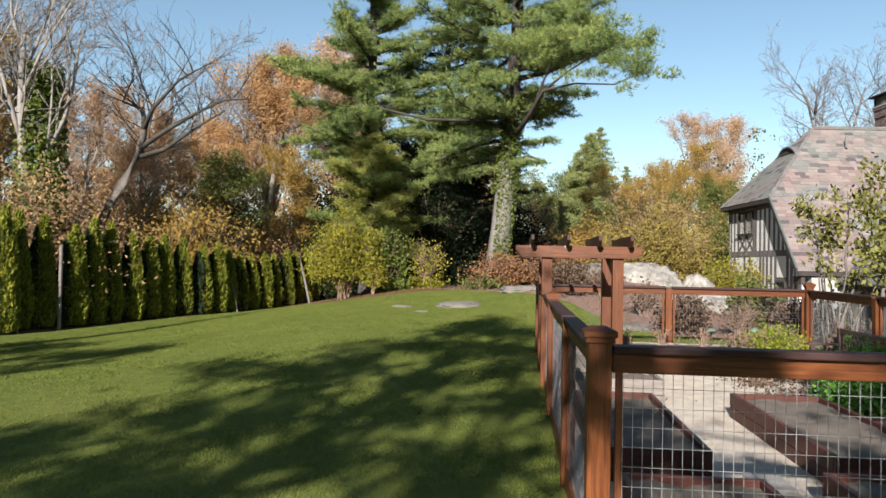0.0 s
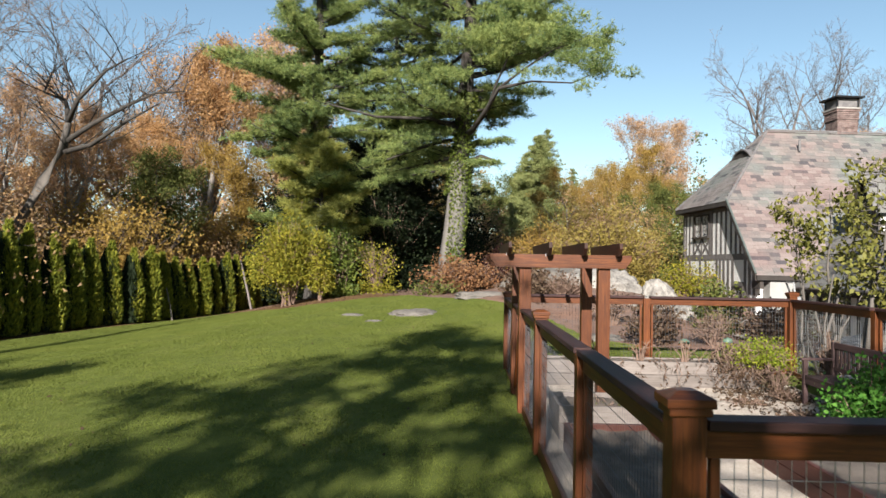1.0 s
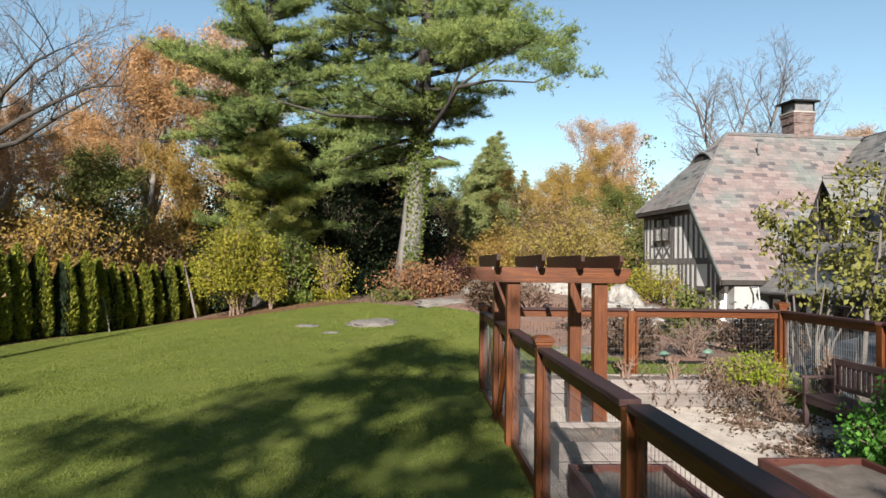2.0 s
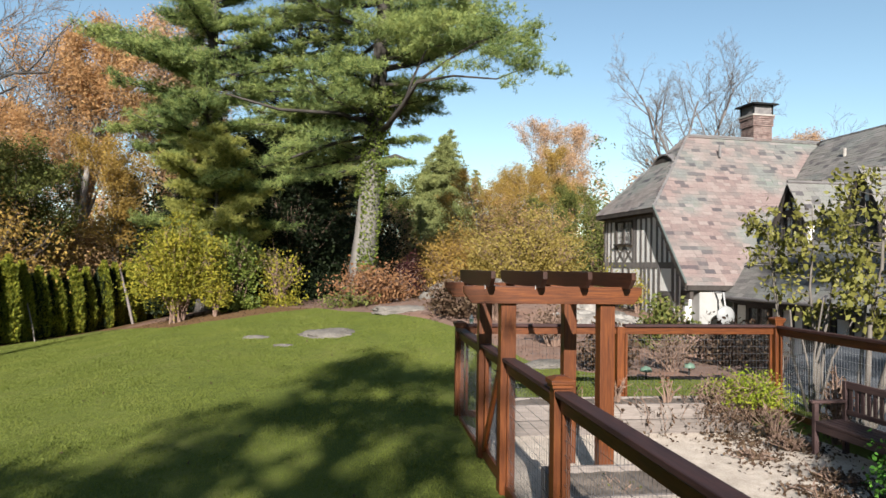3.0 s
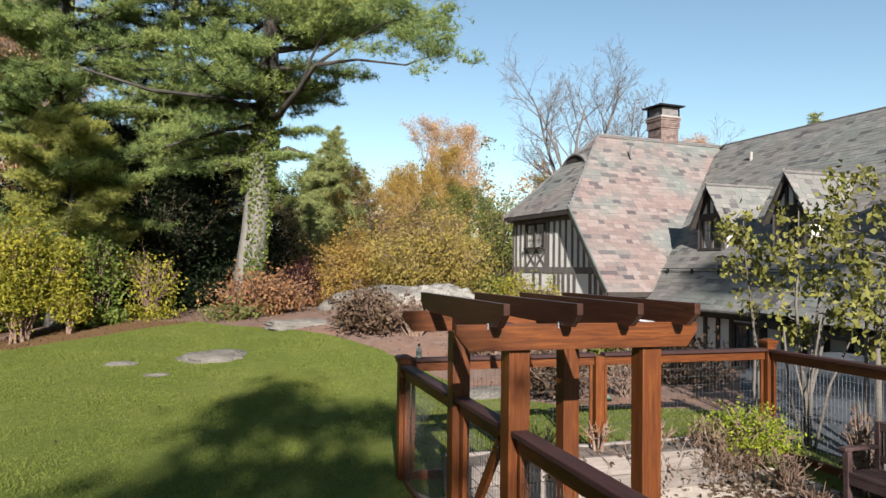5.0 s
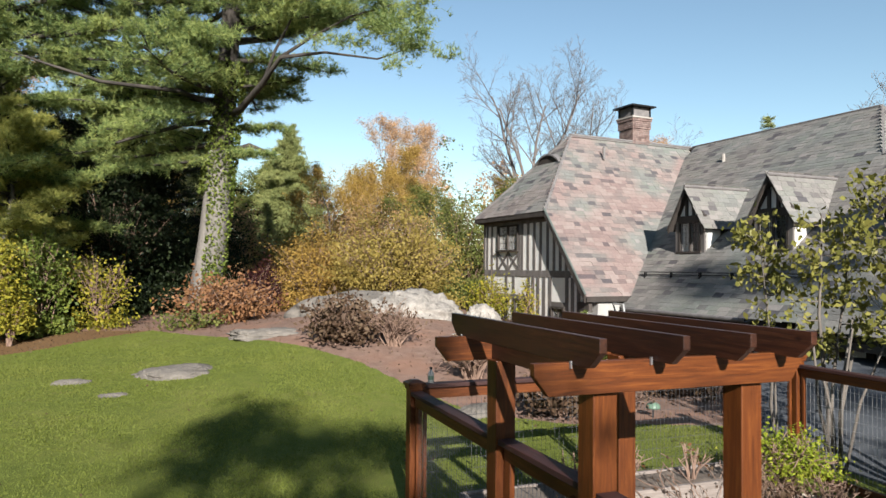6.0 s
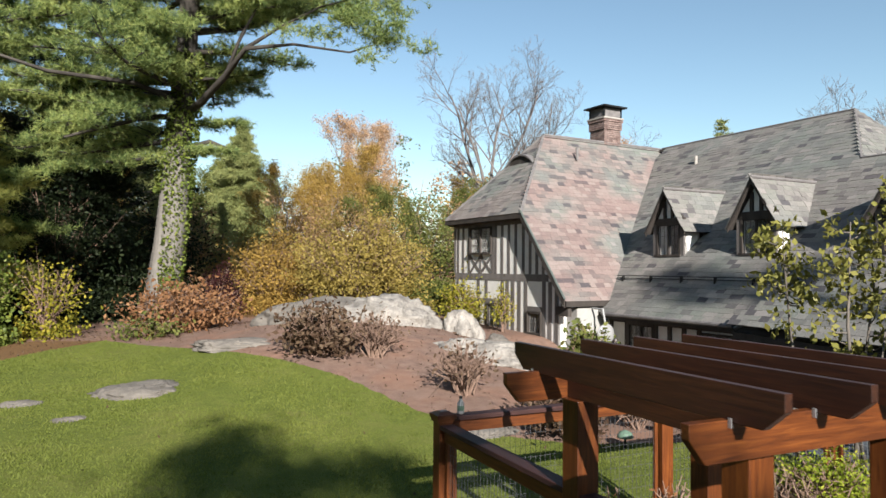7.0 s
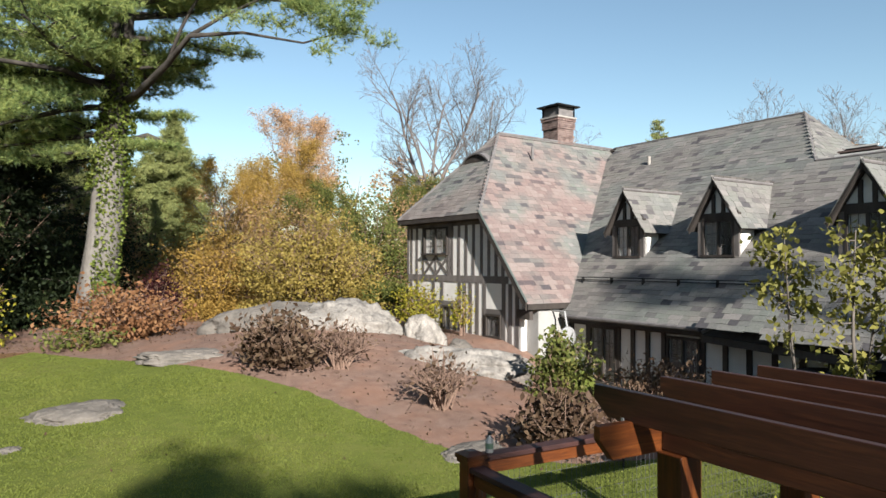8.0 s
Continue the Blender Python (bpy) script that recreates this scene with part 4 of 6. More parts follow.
    vent = hp("arched_vent", Geo().extrude(arch, (0.5, 0, 0)), TIMBER, HB, label="arched roof vent with red and white stripes")
    for k in range(6):
        z0 = zl - 0.08 + 0.09 * k
        half = 0.75 * math.sqrt(max(0.0, 1 - ((z0 - zl + 0.1) / 0.6) ** 2))
        hp("stripe", Geo().box(xl + 0.84, -4.9 - half, z0, xl + 0.9, -4.9 + half, z0 + 0.045), STUCCO if k % 2 else BRICK, HB, vent)
    # wall under the eave
    wm = HB @ Matrix.Translation((0.42, 0, 0))
    wall = hp("wall", Geo().box(0, -18, -2.2, 0.3, 0.6, 1.6), STUCCO, wm, label="white stucco and dark timber ground floor wall")
    hp("wall", Geo().box(13.6, -18, -2.2, 13.9, 9, 1.6), STUCCO, HB)
    hp("wall", Geo().box(0.72, -18, -2.2, 13.6, -17.7, 3.0), STUCCO, HB)
    ts = [(y, -1.6, y + 0.13, 1.32) for y in (0.35, -0.3, -1.45, -1.95, -2.45, -2.95, -4.1, -4.7, -5.3, -5.9, -6.5, -7.1, -8.3, -8.9, -9.5)]
    ts += [(-10, 1.2, 0.5, 1.36), (-10, -0.75, 0.5, -0.6)]
    studs(wm, wall, ts, TIMBER, 0.05)
    casement(wm, -1.32, -0.35, -0.32, 1.2, 2, 4, 2)
    casement(wm, -3.97, -0.6, -3.0, 1.15, 2, 4, 2)
    casement(wm, -8.15, -0.6, -7.1, 1.1, 2, 4, 2)
    # white rendered pillar and bracket under the big roof's corner
    hp("pillar", Geo().box(0.3, 0.06, -1.6, 1.3, 0.54, 1.62), LIMEWASH, HA, label="white rendered pillar", bevel=0.02)
    for x in (-0.05, 1.1, 1.6):
        hp("eave_bracket", Geo().box(x, 0.05, 1.35, x + 0.13, 0.6, 1.62), TIMBER, HA)


build_wing_b()


# ---- plants ----
def grow(rng, start, way, length, radius, level, out, kids=5, spread=0.75, lift=0.25, wander=0.12, shrink=0.62, bare=0.3, segs=5, depth=3, floor=0.004):
    """Limbs that fork and taper, gathered in out as (points, radii, level)."""
    pts, radii, p, d = [start], [radius], Vector(start), Vector(way).normalized()
    for i in range(segs):
        d = (d + Vector(rng.normal(0, wander, 3)) + Vector((0, 0, lift * 0.12))).normalized()
        p = p + d * (length / segs)
        pts.append(p.copy())
        radii.append(max(radius * (1 - 0.72 * (i + 1) / segs), floor))
    out.append((pts, radii, level))
    if level >= depth:
        return
    for k in range(kids):
        f = bare + (1 - bare) * (k + rng.uniform(0.2, 0.9)) / kids
        i = min(int(f * segs), segs - 1)
        q = pts[i].lerp(pts[i + 1], f * segs - i)
        axis = d.cross(Vector(rng.normal(0, 1, 3))).normalized()
        w = (d + axis * spread * rng.uniform(0.7, 1.4) + Vector((0, 0, lift))).normalized()
        grow(rng, q, w, length * shrink * rng.uniform(0.7, 1.15) * (1.15 - 0.45 * f), radii[i] * 0.6, level + 1, out, max(2, kids - (1 if level else 0)), spread, lift, wander * 1.25, shrink, 0.15, max(3, segs - 1), depth, floor)


def limb_geo(limbs, lo, hi, thin=0.0):
    g = Geo()
    for pts, radii, level in limbs:
        if lo <= level <= hi and radii[0] > thin:
            g.tube(pts, radii, 8 if level == 0 else 5 if level == 1 else 3)
    return g


def on_limbs(rng, limbs, lo, n, blur):
    """Places scattered round the limbs of level lo and up."""
    ends = [np.array([tuple(p) for p in pts[1:]]) for pts, r, level in limbs if level >= lo]
    if not ends:
        return np.zeros((0, 3))
    a = np.concatenate(ends)
    return a[rng.integers(0, len(a), n)] + rng.normal(0, blur, (n, 3)) * np.array([1, 1, 0.7])


def leafy_tree(name, label, category, seed, height, radius, leaves, n, size, lean=(0, 0), bark=BARK, spread=0.8, kids=6, trunk=0.38, lift=0.3, blur=0.35, depth=3, group="", m=None, floor=0.004, small=True):
    rng = np.random.default_rng(seed)
    limbs = []
    grow(rng, Vector((0, 0, -0.3)), (lean[0], lean[1], 1), height * 0.72, radius, 0, limbs, kids, spread, lift, 0.07, 0.6, trunk, 7, depth, floor)
    t = thing(name, label, category, m, group)
    part("trunk", limb_geo(limbs, 0, 0), bark, t, smooth=True)
    part("branchwork", limb_geo(limbs, 1, depth, 0.006), bark, t, smooth=True)
    if n:
        part("crown", leaf_mesh("crown", on_limbs(rng, limbs, max(depth - 1, 1), n, blur), size, rng, leaves, 0.6, small=small), None, t)
    return t


def needle_tufts(name, sites, ways, length, rng, material_, per=7, width=0.012, fan=0.55):
    """Tufts of long thin needles fanning out round their twig's way."""
    n = len(sites)
    p = np.repeat(sites, per, 0)
    d = unit(np.repeat(ways, per, 0) * 0.9 + rng.normal(0, fan, (n * per, 3)))
    s = unit(np.cross(d, rng.normal(size=(n * per, 3))))
    L = length * rng.uniform(0.7, 1.2, (n * per, 1))
    v = np.stack([p - s * width, p + s * width, p + d * L], 1)
    return quads(name, v, material_, 3)


def pine(name, label, seed, height, radius, first, reach, layers, tufts, m, heavy=(), ivy=0, tint=PINE, tuft=0.21, sweep=False, lean=0.0):
    """A white pine: straight trunk, level boughs in tiers, brushes of needles on top of them."""
    rng = np.random.default_rng(seed)
    t = thing(name, label, "tree", m)
    heights = [-0.4 + (height + 0.4) * i / 14 for i in range(15)]
    trunk_pts = [Vector((0.1 * math.sin(i * 0.9) + lean * min(max(z - 1, 0), 6.5), 0.1 * math.cos(i * 1.3), z)) for i, z in enumerate(heights)]
    trunk_r = [radius * (1 - 0.86 * i / 14) * (1.25 if i == 0 else 1) for i in range(15)]
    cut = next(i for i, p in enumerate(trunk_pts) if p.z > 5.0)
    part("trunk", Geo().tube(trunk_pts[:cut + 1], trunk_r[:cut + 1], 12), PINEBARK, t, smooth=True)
    # the crown's shade is put into this darker bark of the upper trunk
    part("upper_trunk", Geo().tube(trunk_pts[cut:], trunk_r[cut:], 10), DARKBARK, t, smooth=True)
    limbs, sites, ways = [], [], []
    specs = []
    for k in range(layers):
        f = (k + rng.uniform(0, 0.8)) / layers
        z = first + (height - first) * f
        full = math.sin(min(1.0, f * 1.25 + 0.22) * math.pi) ** 0.6 if f < 0.6 else (1.05 - f) * 2.2
        specs.append((z, rng.uniform(0, 2 * math.pi), reach * max(0.16, full) * rng.uniform(0.55, 1.12), rng.uniform(-0.08, 0.2)))
    specs += list(heavy)
    for z, az, L, rise in specs:
        base = Vector((lean * min(max(z - 1, 0), 6.5), 0, z))
        d = Vector((math.cos(az), math.sin(az), rise))
        pts, p = [base], base.copy()
        n = 7
        for i in range(n):
            d = (d + Vector(rng.normal(0, 0.09, 3)) + Vector((0, 0, 0.02))).normalized()
            p = p + d * L / n
            pts.append(p.copy())
        r0 = 0.025 + 0.017 * L
        limbs.append((pts, [r0 * (1 - 0.85 * i / n) for i in range(n + 1)], 1))
        for j in range(2, n + 1):
            for side in (-1, 1, 0):
                if rng.uniform() < 0.12:
                    continue
                s = Vector((-d.y, d.x, 0)).normalized() * side
                w = (d * 0.65 + s * 0.8 + Vector((0, 0, rng.uniform(-0.05, 0.3)))).normalized()
                l2 = L * rng.uniform(0.16, 0.34) * (1.15 - 0.5 * j / n)
                q = pts[j - 1].lerp(pts[j], rng.uniform())
                tw = [q, q + w * l2 * 0.5 + Vector((0, 0, 0.05)), q + w * l2]
                limbs.append((tw, [r0 * 0.3, r0 * 0.2, 0.006], 2))
                k = max(3, int(tufts * l2))
                f = rng.uniform(0.15, 1.08, k)
                base_p = np.array(q)[None] + np.array(w)[None] * (l2 * f)[:, None]
                sites.append(base_p + rng.normal(0, 0.2 * max(l2, 0.6), (k, 3)) * np.array([1, 1, 0.42]))
                wv = np.array(w)[None] * 0.6 + rng.normal(0, 0.5, (k, 3)) + np.array([0, 0, 0.45])
                ways.append(unit(wv))
    if sweep:
        # one long bough that climbs, then reaches far out level, tufted only at its end
        way = [Vector((0.68 + (x - 0.8) * 0.86, y + 0.3, z)) for x, y, z in ((0.8, 0, 6.75), (1.25, -1.4, 6.9), (1.8, -3.0, 7.35), (2.25, -4.0, 7.9), (3.6, -4.7, 7.98), (5.2, -5.4, 7.75), (6.4, -6.0, 8.1))]
        fork = [way[3], Vector((2.7, -3.8, 8.5)), Vector((3.8, -4.5, 9.1)), Vector((5.0, -5.2, 9.4))]
        rear = [way[2], Vector((1.9, -2.7, 8.4)), Vector((2.5, -3.3, 9.7)), Vector((3.5, -3.9, 10.7))]
        limbs.append((way, [0.15, 0.12, 0.095, 0.07, 0.04, 0.028, 0.012], 1))
        limbs.append((fork, [0.06, 0.045, 0.03, 0.015], 1))
        limbs.append((rear, [0.06, 0.05, 0.035, 0.015], 1))
        limbs.append(([way[3], way[3] + Vector((0.7, -0.2, 0.1))], [0.05, 0.03], 1))
        limbs.append(([Vector((0.52, 0, 5.5)), Vector((1.4, -0.2, 5.85)), Vector((2.25, -0.3, 5.55))], [0.1, 0.08, 0.04], 1))
        limbs.append(([Vector((0.66, 0, 7.0)), Vector((-0.8, -0.9, 7.3)), Vector((-3.0, -1.6, 7.2)), Vector((-5.4, -2.2, 7.7))], [0.1, 0.08, 0.06, 0.02], 1))
        for c, r, k in (((6.9, -6.1, 8.0), 0.5, 420), ((6.2, -5.6, 8.5), 0.55, 420), ((5.6, -5.2, 9.0), 0.6, 420), ((6.8, -5.9, 9.1), 0.4, 260), ((6.1, -5.4, 9.8), 0.3, 120), ((4.6, -4.6, 9.6), 0.6, 380),
                        ((3.6, -3.9, 10.0), 0.7, 480), ((4.0, -4.2, 10.9), 0.7, 420), ((2.7, -3.2, 10.6), 0.7, 420), ((5.0, -4.7, 10.6), 0.4, 160), ((2.4, -3.0, 9.3), 0.5, 260), ((1.6, -2.2, 10.2), 0.7, 420)):
            for q in rng.normal(0, 1, (max(5, k // 45), 3)):
                mid = np.array(c) * np.array([0.84, 1, 1]) + np.array([-0.75, 0.3, 0.1]) + q * np.array([r, r, r * 0.45])
                n = 45
                sites.append(mid[None] + rng.normal(0, 1, (n, 3)) * np.array([0.24, 0.24, 0.09]))
                ways.append(unit(rng.normal(0, 0.6, (n, 3)) + np.array([0.3, -0.25, 0.35])))
    own = []
    for l in limbs:
        if l[2] == 1:
            own.append([l])
        else:
            own[-1].append(l)
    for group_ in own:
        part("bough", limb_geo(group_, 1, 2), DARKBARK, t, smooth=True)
    part("foliage", needle_tufts("foliage", np.concatenate(sites), np.concatenate(ways), tuft, rng, tint, 9, 0.0095, 0.75), None, t, "blue-green and yellow-green needles")
    if ivy:
        a, z = rng.uniform(0, 2 * math.pi, ivy), 0.6 + (height * 0.42 - 0.6) * rng.uniform(0, 1, ivy) ** 1.3
        keep = (z > 4.2) | (np.cos(a + 0.5) > 0.45 - 0.12 * z)
        a, z = a[keep], z[keep]
        rr = radius * (1 - 0.86 * z / height) + rng.uniform(0.0, 0.16, len(a))
        pts = np.stack([rr * np.cos(a) + lean * np.clip(z - 1, 0, 6.5), rr * np.sin(a), z], 1)
        part("ivy", leaf_mesh("ivy", pts, 0.095, rng, IVY, 0.9, 0.6), None, t, "ivy climbing the trunk")
    return t


def conifer(name, label, seed, height, reach, n, tint, m=None, bare_base=0.06, tuft=0.35, group=""):
    """A pointed evergreen with drooping tiers."""
    rng = np.random.default_rng(seed)
    t = thing(name, label, "tree", m, group)
    part("trunk", Geo().tube([(0, 0, -0.3), (0, 0, height * 0.5), (0, 0, height)], [reach * 0.07, reach * 0.045, 0.01], 7), BARK, t, smooth=True)
    limbs, sites, ways = [], [], []
    tiers = 26
    for k in range(tiers):
        f = bare_base + (1 - bare_base) * k / tiers
        for j in range(7):
            az = rng.uniform(0, 2 * math.pi)
            L = reach * (1 - f) ** 0.85 * rng.uniform(0.65, 1.1) + 0.1
            zz = height * min(0.985, f + rng.uniform(0, 1.6) / tiers)
            a, b = Vector((0, 0, zz)), Vector((math.cos(az) * L, math.sin(az) * L, zz - L * rng.uniform(-0.35, 0.3)))
            limbs.append(([a, a.lerp(b, 0.5) + Vector((0, 0, 0.06 * L)), b], [0.035, 0.02, 0.006], 1))
            c = max(4, int(n * (L / reach) / (tiers * 7) * 1.9))
            u = rng.uniform(0.15, 1.0, c)
            sites.append(np.array(a)[None] + (np.array(b) - np.array(a))[None] * u[:, None] + rng.normal(0, 0.1 * L + 0.03, (c, 3)) * np.array([1, 1, 0.5]))
            ways.append(unit(np.array(b - a)[None] * 0.5 + rng.normal(0, 0.4 * L, (c, 3))))
    part("branchwork", limb_geo(limbs, 1, 1), BARK, t)
    part("foliage", needle_tufts("foliage", np.concatenate(sites), np.concatenate(ways), tuft, rng, tint, 6, 0.022), None, t)
    return t


def shrub(name, label, category, seed, width, height, n, size, leaves, stems=26, bark=TWIG, m=None, skirt=0.25, aspect=0.55, group="", flat=1.0, clump=0.075, small=False):
    """A bush: stems fanning out from the base, leaves in uneven clumps about their ends."""
    rng = np.random.default_rng(seed)
    t = thing(name, label, category, m, group)
    limbs = []
    for k in range(stems):
        az, out_ = 2 * math.pi * (k + rng.uniform()) / stems, rng.uniform(0.05, 1.0) ** 0.7
        tip = Vector((math.cos(az) * width / 2 * out_, math.sin(az) * width / 2 * out_ * flat, height * math.sqrt(max(0.12, 1 - 0.75 * out_ * out_)) * rng.uniform(0.72, 1.06)))
        root = Vector((rng.normal(0, width * 0.04), rng.normal(0, width * 0.04), -0.08))
        mid = root.lerp(tip, 0.5) + Vector((-tip.x * 0.12, -tip.y * 0.12, height * 0.08))
        limbs.append(([root, mid, tip], [0.012 + width * 0.004, 0.009 + width * 0.002, 0.004], 0))
        for j in range(3):
            q = mid.lerp(tip, rng.uniform(0.0, 0.8))
            e = q + Vector(rng.normal(0, width * 0.1, 3)) + Vector((0, 0, height * 0.09))
            limbs.append(([q, q.lerp(e, 0.5), e], [0.006, 0.005, 0.003], 1))
    part("stem", limb_geo(limbs, 0, 1), bark, t)
    if n:
        ends = np.array([tuple(l[0][-1]) for l in limbs] + [tuple(l[0][1].lerp(l[0][2], 0.5)) for l in limbs])
        if skirt:
            ends = np.concatenate([ends, ends * np.array([1.0, 1.0, skirt + 0.3])])
        if skirt >= 0.35:
            ends = np.concatenate([ends, ends * np.array([0.95, 0.95, 0.2])])
        pts = ends[rng.integers(0, len(ends), n)] + rng.normal(0, 1, (n, 3)) * np.array([width * clump, width * clump, height * clump])
        pts[:, 2] = np.maximum(pts[:, 2], 0.02)
        part("foliage", leaf_mesh("foliage", pts, size, rng, leaves, aspect, 0.3, small=small), None, t)
    return t


def at(x, y, turn=0, dz=0.0, s=1.0):
    return pose(x, y, land1(x, y) + dz, 0, 0, turn) @ Matrix.Scale(s, 4)


# big white pine with one long bough over the lawn, and its neighbour
pine("pine_tree", "tall white pine with ivy-clad trunk at the mulch bed", 11, 20.5, 0.53, 7.6, 5.2, 94, 46, at(-1.4, 27.2), lean=0.115,
     heavy=((7.0, 2.6, 5.2, 0.0), (6.6, 3.3, 5.0, -0.1), (5.9, 2.9, 4.2, -0.12), (5.3, 3.5, 3.6, -0.1), (6.9, 3.7, 4.6, -0.08), (6.2, 2.4, 4.8, -0.1), (7.3, 3.0, 5.4, 0.0), (7.2, 2.2, 4.6, 0.05), (7.4, 3.9, 5.0, 0.0), (6.4, 0.3, 2.0, 0.05), (5.4, 5.6, 1.8, 0.1), (7.4, 4.2, 3.6, 0.1)), ivy=10000, sweep=True)
pine("pine_tree", "tall white pine with layered boughs behind a golden shrub", 23, 19.0, 0.4, 6.2, 4.3, 96, 46, at(-7.5, 28.5), heavy=((3.6, 5.3, 3.6, -0.1), (3.0, 4.6, 3.4, -0.08), (4.4, 5.8, 3.8, -0.1), (4.8, 4.9, 4.2, -0.1), (3.4, 6.2, 3.2, -0.1)), ivy=9000)
# small tree added in place of the tall pine's sunlit lower boughs
pine("pine_tree", "low added pine standing in for sunlit yellow-green boughs above the golden shrub", 37, 6.8, 0.13, 1.6, 2.7, 46, 52, at(-6.8, 26.2), tint=SUNLITPINE, ivy=2500)
pine("pine_tree", "white pine with shade put into its near-black needles, behind the first pines", 31, 17.0, 0.36, 2.2, 5.6, 70, 22, at(-4.6, 36.5), tint=SHADENEEDLE)


# ---- hedge ----
def arborvitae(seed, h, r):
    """A column of upright sprays: several flame-shaped leaders round an inside coloured dark for shade."""
    rng = np.random.default_rng(seed)
    t = thing("arborvitae", "narrow dark green arborvitae in a long hedge", "hedge plant", group="arborvitae hedge")
    part("trunk", Geo().tube([(0, 0, -0.2), (0, 0, h * 0.85)], [0.05, 0.015], 6), BARK, t)
    leaders = [(0, 0, 1.0, 1.0)] + [(0.45 * r * math.cos(a), 0.45 * r * math.sin(a), rng.uniform(0.68, 0.93), rng.uniform(0.5, 0.68)) for a in rng.uniform(0, 6.28, 5)]
    out_v, in_v = [], []
    for lx, ly, top, wide in leaders:
        n = int(3600 * wide)
        z = rng.uniform(0.03, 1, n)
        prof = np.where(z < 0.2, 0.62 + 1.9 * z, (1 - np.clip((z - 0.2) / 0.8, 0, 1) ** 1.7)) * r * wide + 0.025
        a = rng.uniform(0, 2 * math.pi, n)
        lump = 1 + 0.14 * np.sin(3 * a + seed) * np.sin(11 * z + seed) + 0.1 * np.sin(5 * a + 9 * z)
        rad = prof * lump * np.sqrt(rng.uniform(0.5, 1.05, n))
        p = np.stack([lx + rad * np.cos(a), ly + rad * np.sin(a), z * h * top], 1)
        along = unit(np.stack([np.cos(a) * 0.7, np.sin(a) * 0.7, np.full(n, 1.1)], 1) + rng.normal(0, 0.3, (n, 3)))
        side = unit(np.cross(along, rng.normal(size=(n, 3))))
        s = 0.11 * rng.uniform(0.6, 1.35, (n, 1))
        out_v.append(np.stack([p - side * s * 0.3, p + side * s * 0.3, p + along * s], 1))
        # dead inner sprays; the gaps' shade is put into their near-black colour
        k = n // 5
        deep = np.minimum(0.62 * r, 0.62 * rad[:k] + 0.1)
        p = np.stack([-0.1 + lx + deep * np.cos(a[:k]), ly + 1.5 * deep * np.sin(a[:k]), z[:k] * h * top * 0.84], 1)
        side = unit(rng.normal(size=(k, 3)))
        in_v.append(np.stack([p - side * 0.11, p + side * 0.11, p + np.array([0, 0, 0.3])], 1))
    part("foliage", quads("foliage", np.concatenate(out_v), ARBOR, 3), None, t)
    part("inner_foliage", quads("inner_foliage", np.concatenate(in_v), SHADENEEDLE, 3), None, t, "dead inner sprays, near-black for the shade in the gaps")
    return t


HEDGE = [arborvitae(40 + k, 2.85, 0.36) for k in range(4)]


def build_hedge():
    rng = np.random.default_rng(77)
    for k in range(31):
        y = 31.6 - 0.82 * k
        tall = 0.9 + 0.3 * float(step(27, 15, y))
        m = at(hedge_x(y) + rng.normal(0, 0.1), y, rng.uniform(-25, 25), -0.02) @ Matrix.Diagonal((1, 1, tall * rng.uniform(0.94, 1.06), 1))
        if k < 4:
            HEDGE[k].matrix_world = m
        else:
            copy_thing(HEDGE[k % 4], m).matrix_world = m


build_hedge()
for (x, y, lean, h, r, name_, lab) in ((-14.25, 15.9, 0.0, 2.6, 0.055, "fence_pole", "pale grey wooden pole before the hedge"), (-10.45, 29.2, -0.27, 2.25, 0.055, "tree_stake", "pale leaning stake before the hedge"),
                                       (-11.95, 24.0, -0.24, 1.3, 0.026, "tree_stake", "thin leaning stake before the hedge"), (-14.55, 14.6, -0.36, 1.4, 0.026, "tree_stake", "thin leaning stake by the hedge")):
    g = Geo().tube([(0, 0, -0.2), (lean * h * 0.5, 0, h * 0.5), (lean * h, 0, h)], [r, r * 0.96, r * 0.92], 8)
    ob = new(name_, g.mesh(name_, GREYWOOD["x"], bevel=0))
    ob.location = (x, y, land1(x, y))
    tagged(ob, lab, "pole" if "pole" in name_ else "stake")

# ---- shrubs and trees round the lawn ----
shrub("spicebush", "golden yellow-green shrub with arching stems at the lawn's edge", "shrub", 61, 3.3, 3.4, 19000, 0.1, LIME, 46, m=at(-7.4, 23.8), skirt=0.3, clump=0.045)
shrub("spicebush", "low golden shrub beside the taller one", "shrub", 161, 1.1, 1.7, 1700, 0.11, LIME, 14, m=at(-6.1, 23.4), skirt=0.3, clump=0.05)
shrub("ivy_shrub", "ivy-hung dark green shrub under the pine", "shrub", 62, 1.9, 3.1, 5000, 0.12, IVY, 24, m=at(-5.7, 24.6), skirt=0.36, clump=0.045)
# evergreens added in near-black, so the gap under the pines reads as shade
shrub("yew", "low evergreen shrub with the pine's shade in its near-black colour", "shrub", 63, 4.0, 1.7, 8000, 0.12, SHADENEEDLE, 26, m=at(-3.4, 33.0), skirt=0.3)
shrub("yew", "tall near-black thicket standing in for shade behind the pines", "shrub", 163, 7.0, 5.2, 16000, 0.16, SHADENEEDLE, 40, m=at(-5.6, 40.0), skirt=0.35)
shrub("yew", "near-black thicket standing in for shade beside the pine trunk", "shrub", 164, 5.0, 4.6, 12000, 0.16, SHADENEEDLE, 34, m=at(-0.8, 37.0), skirt=0.35)
shrub("yew", "dense near-black yew standing in for shade beneath the pine boughs", "shrub", 166, 5.6, 5.0, 15000, 0.15, SHADENEEDLE, 40, m=at(-4.4, 31.2), skirt=0.4)
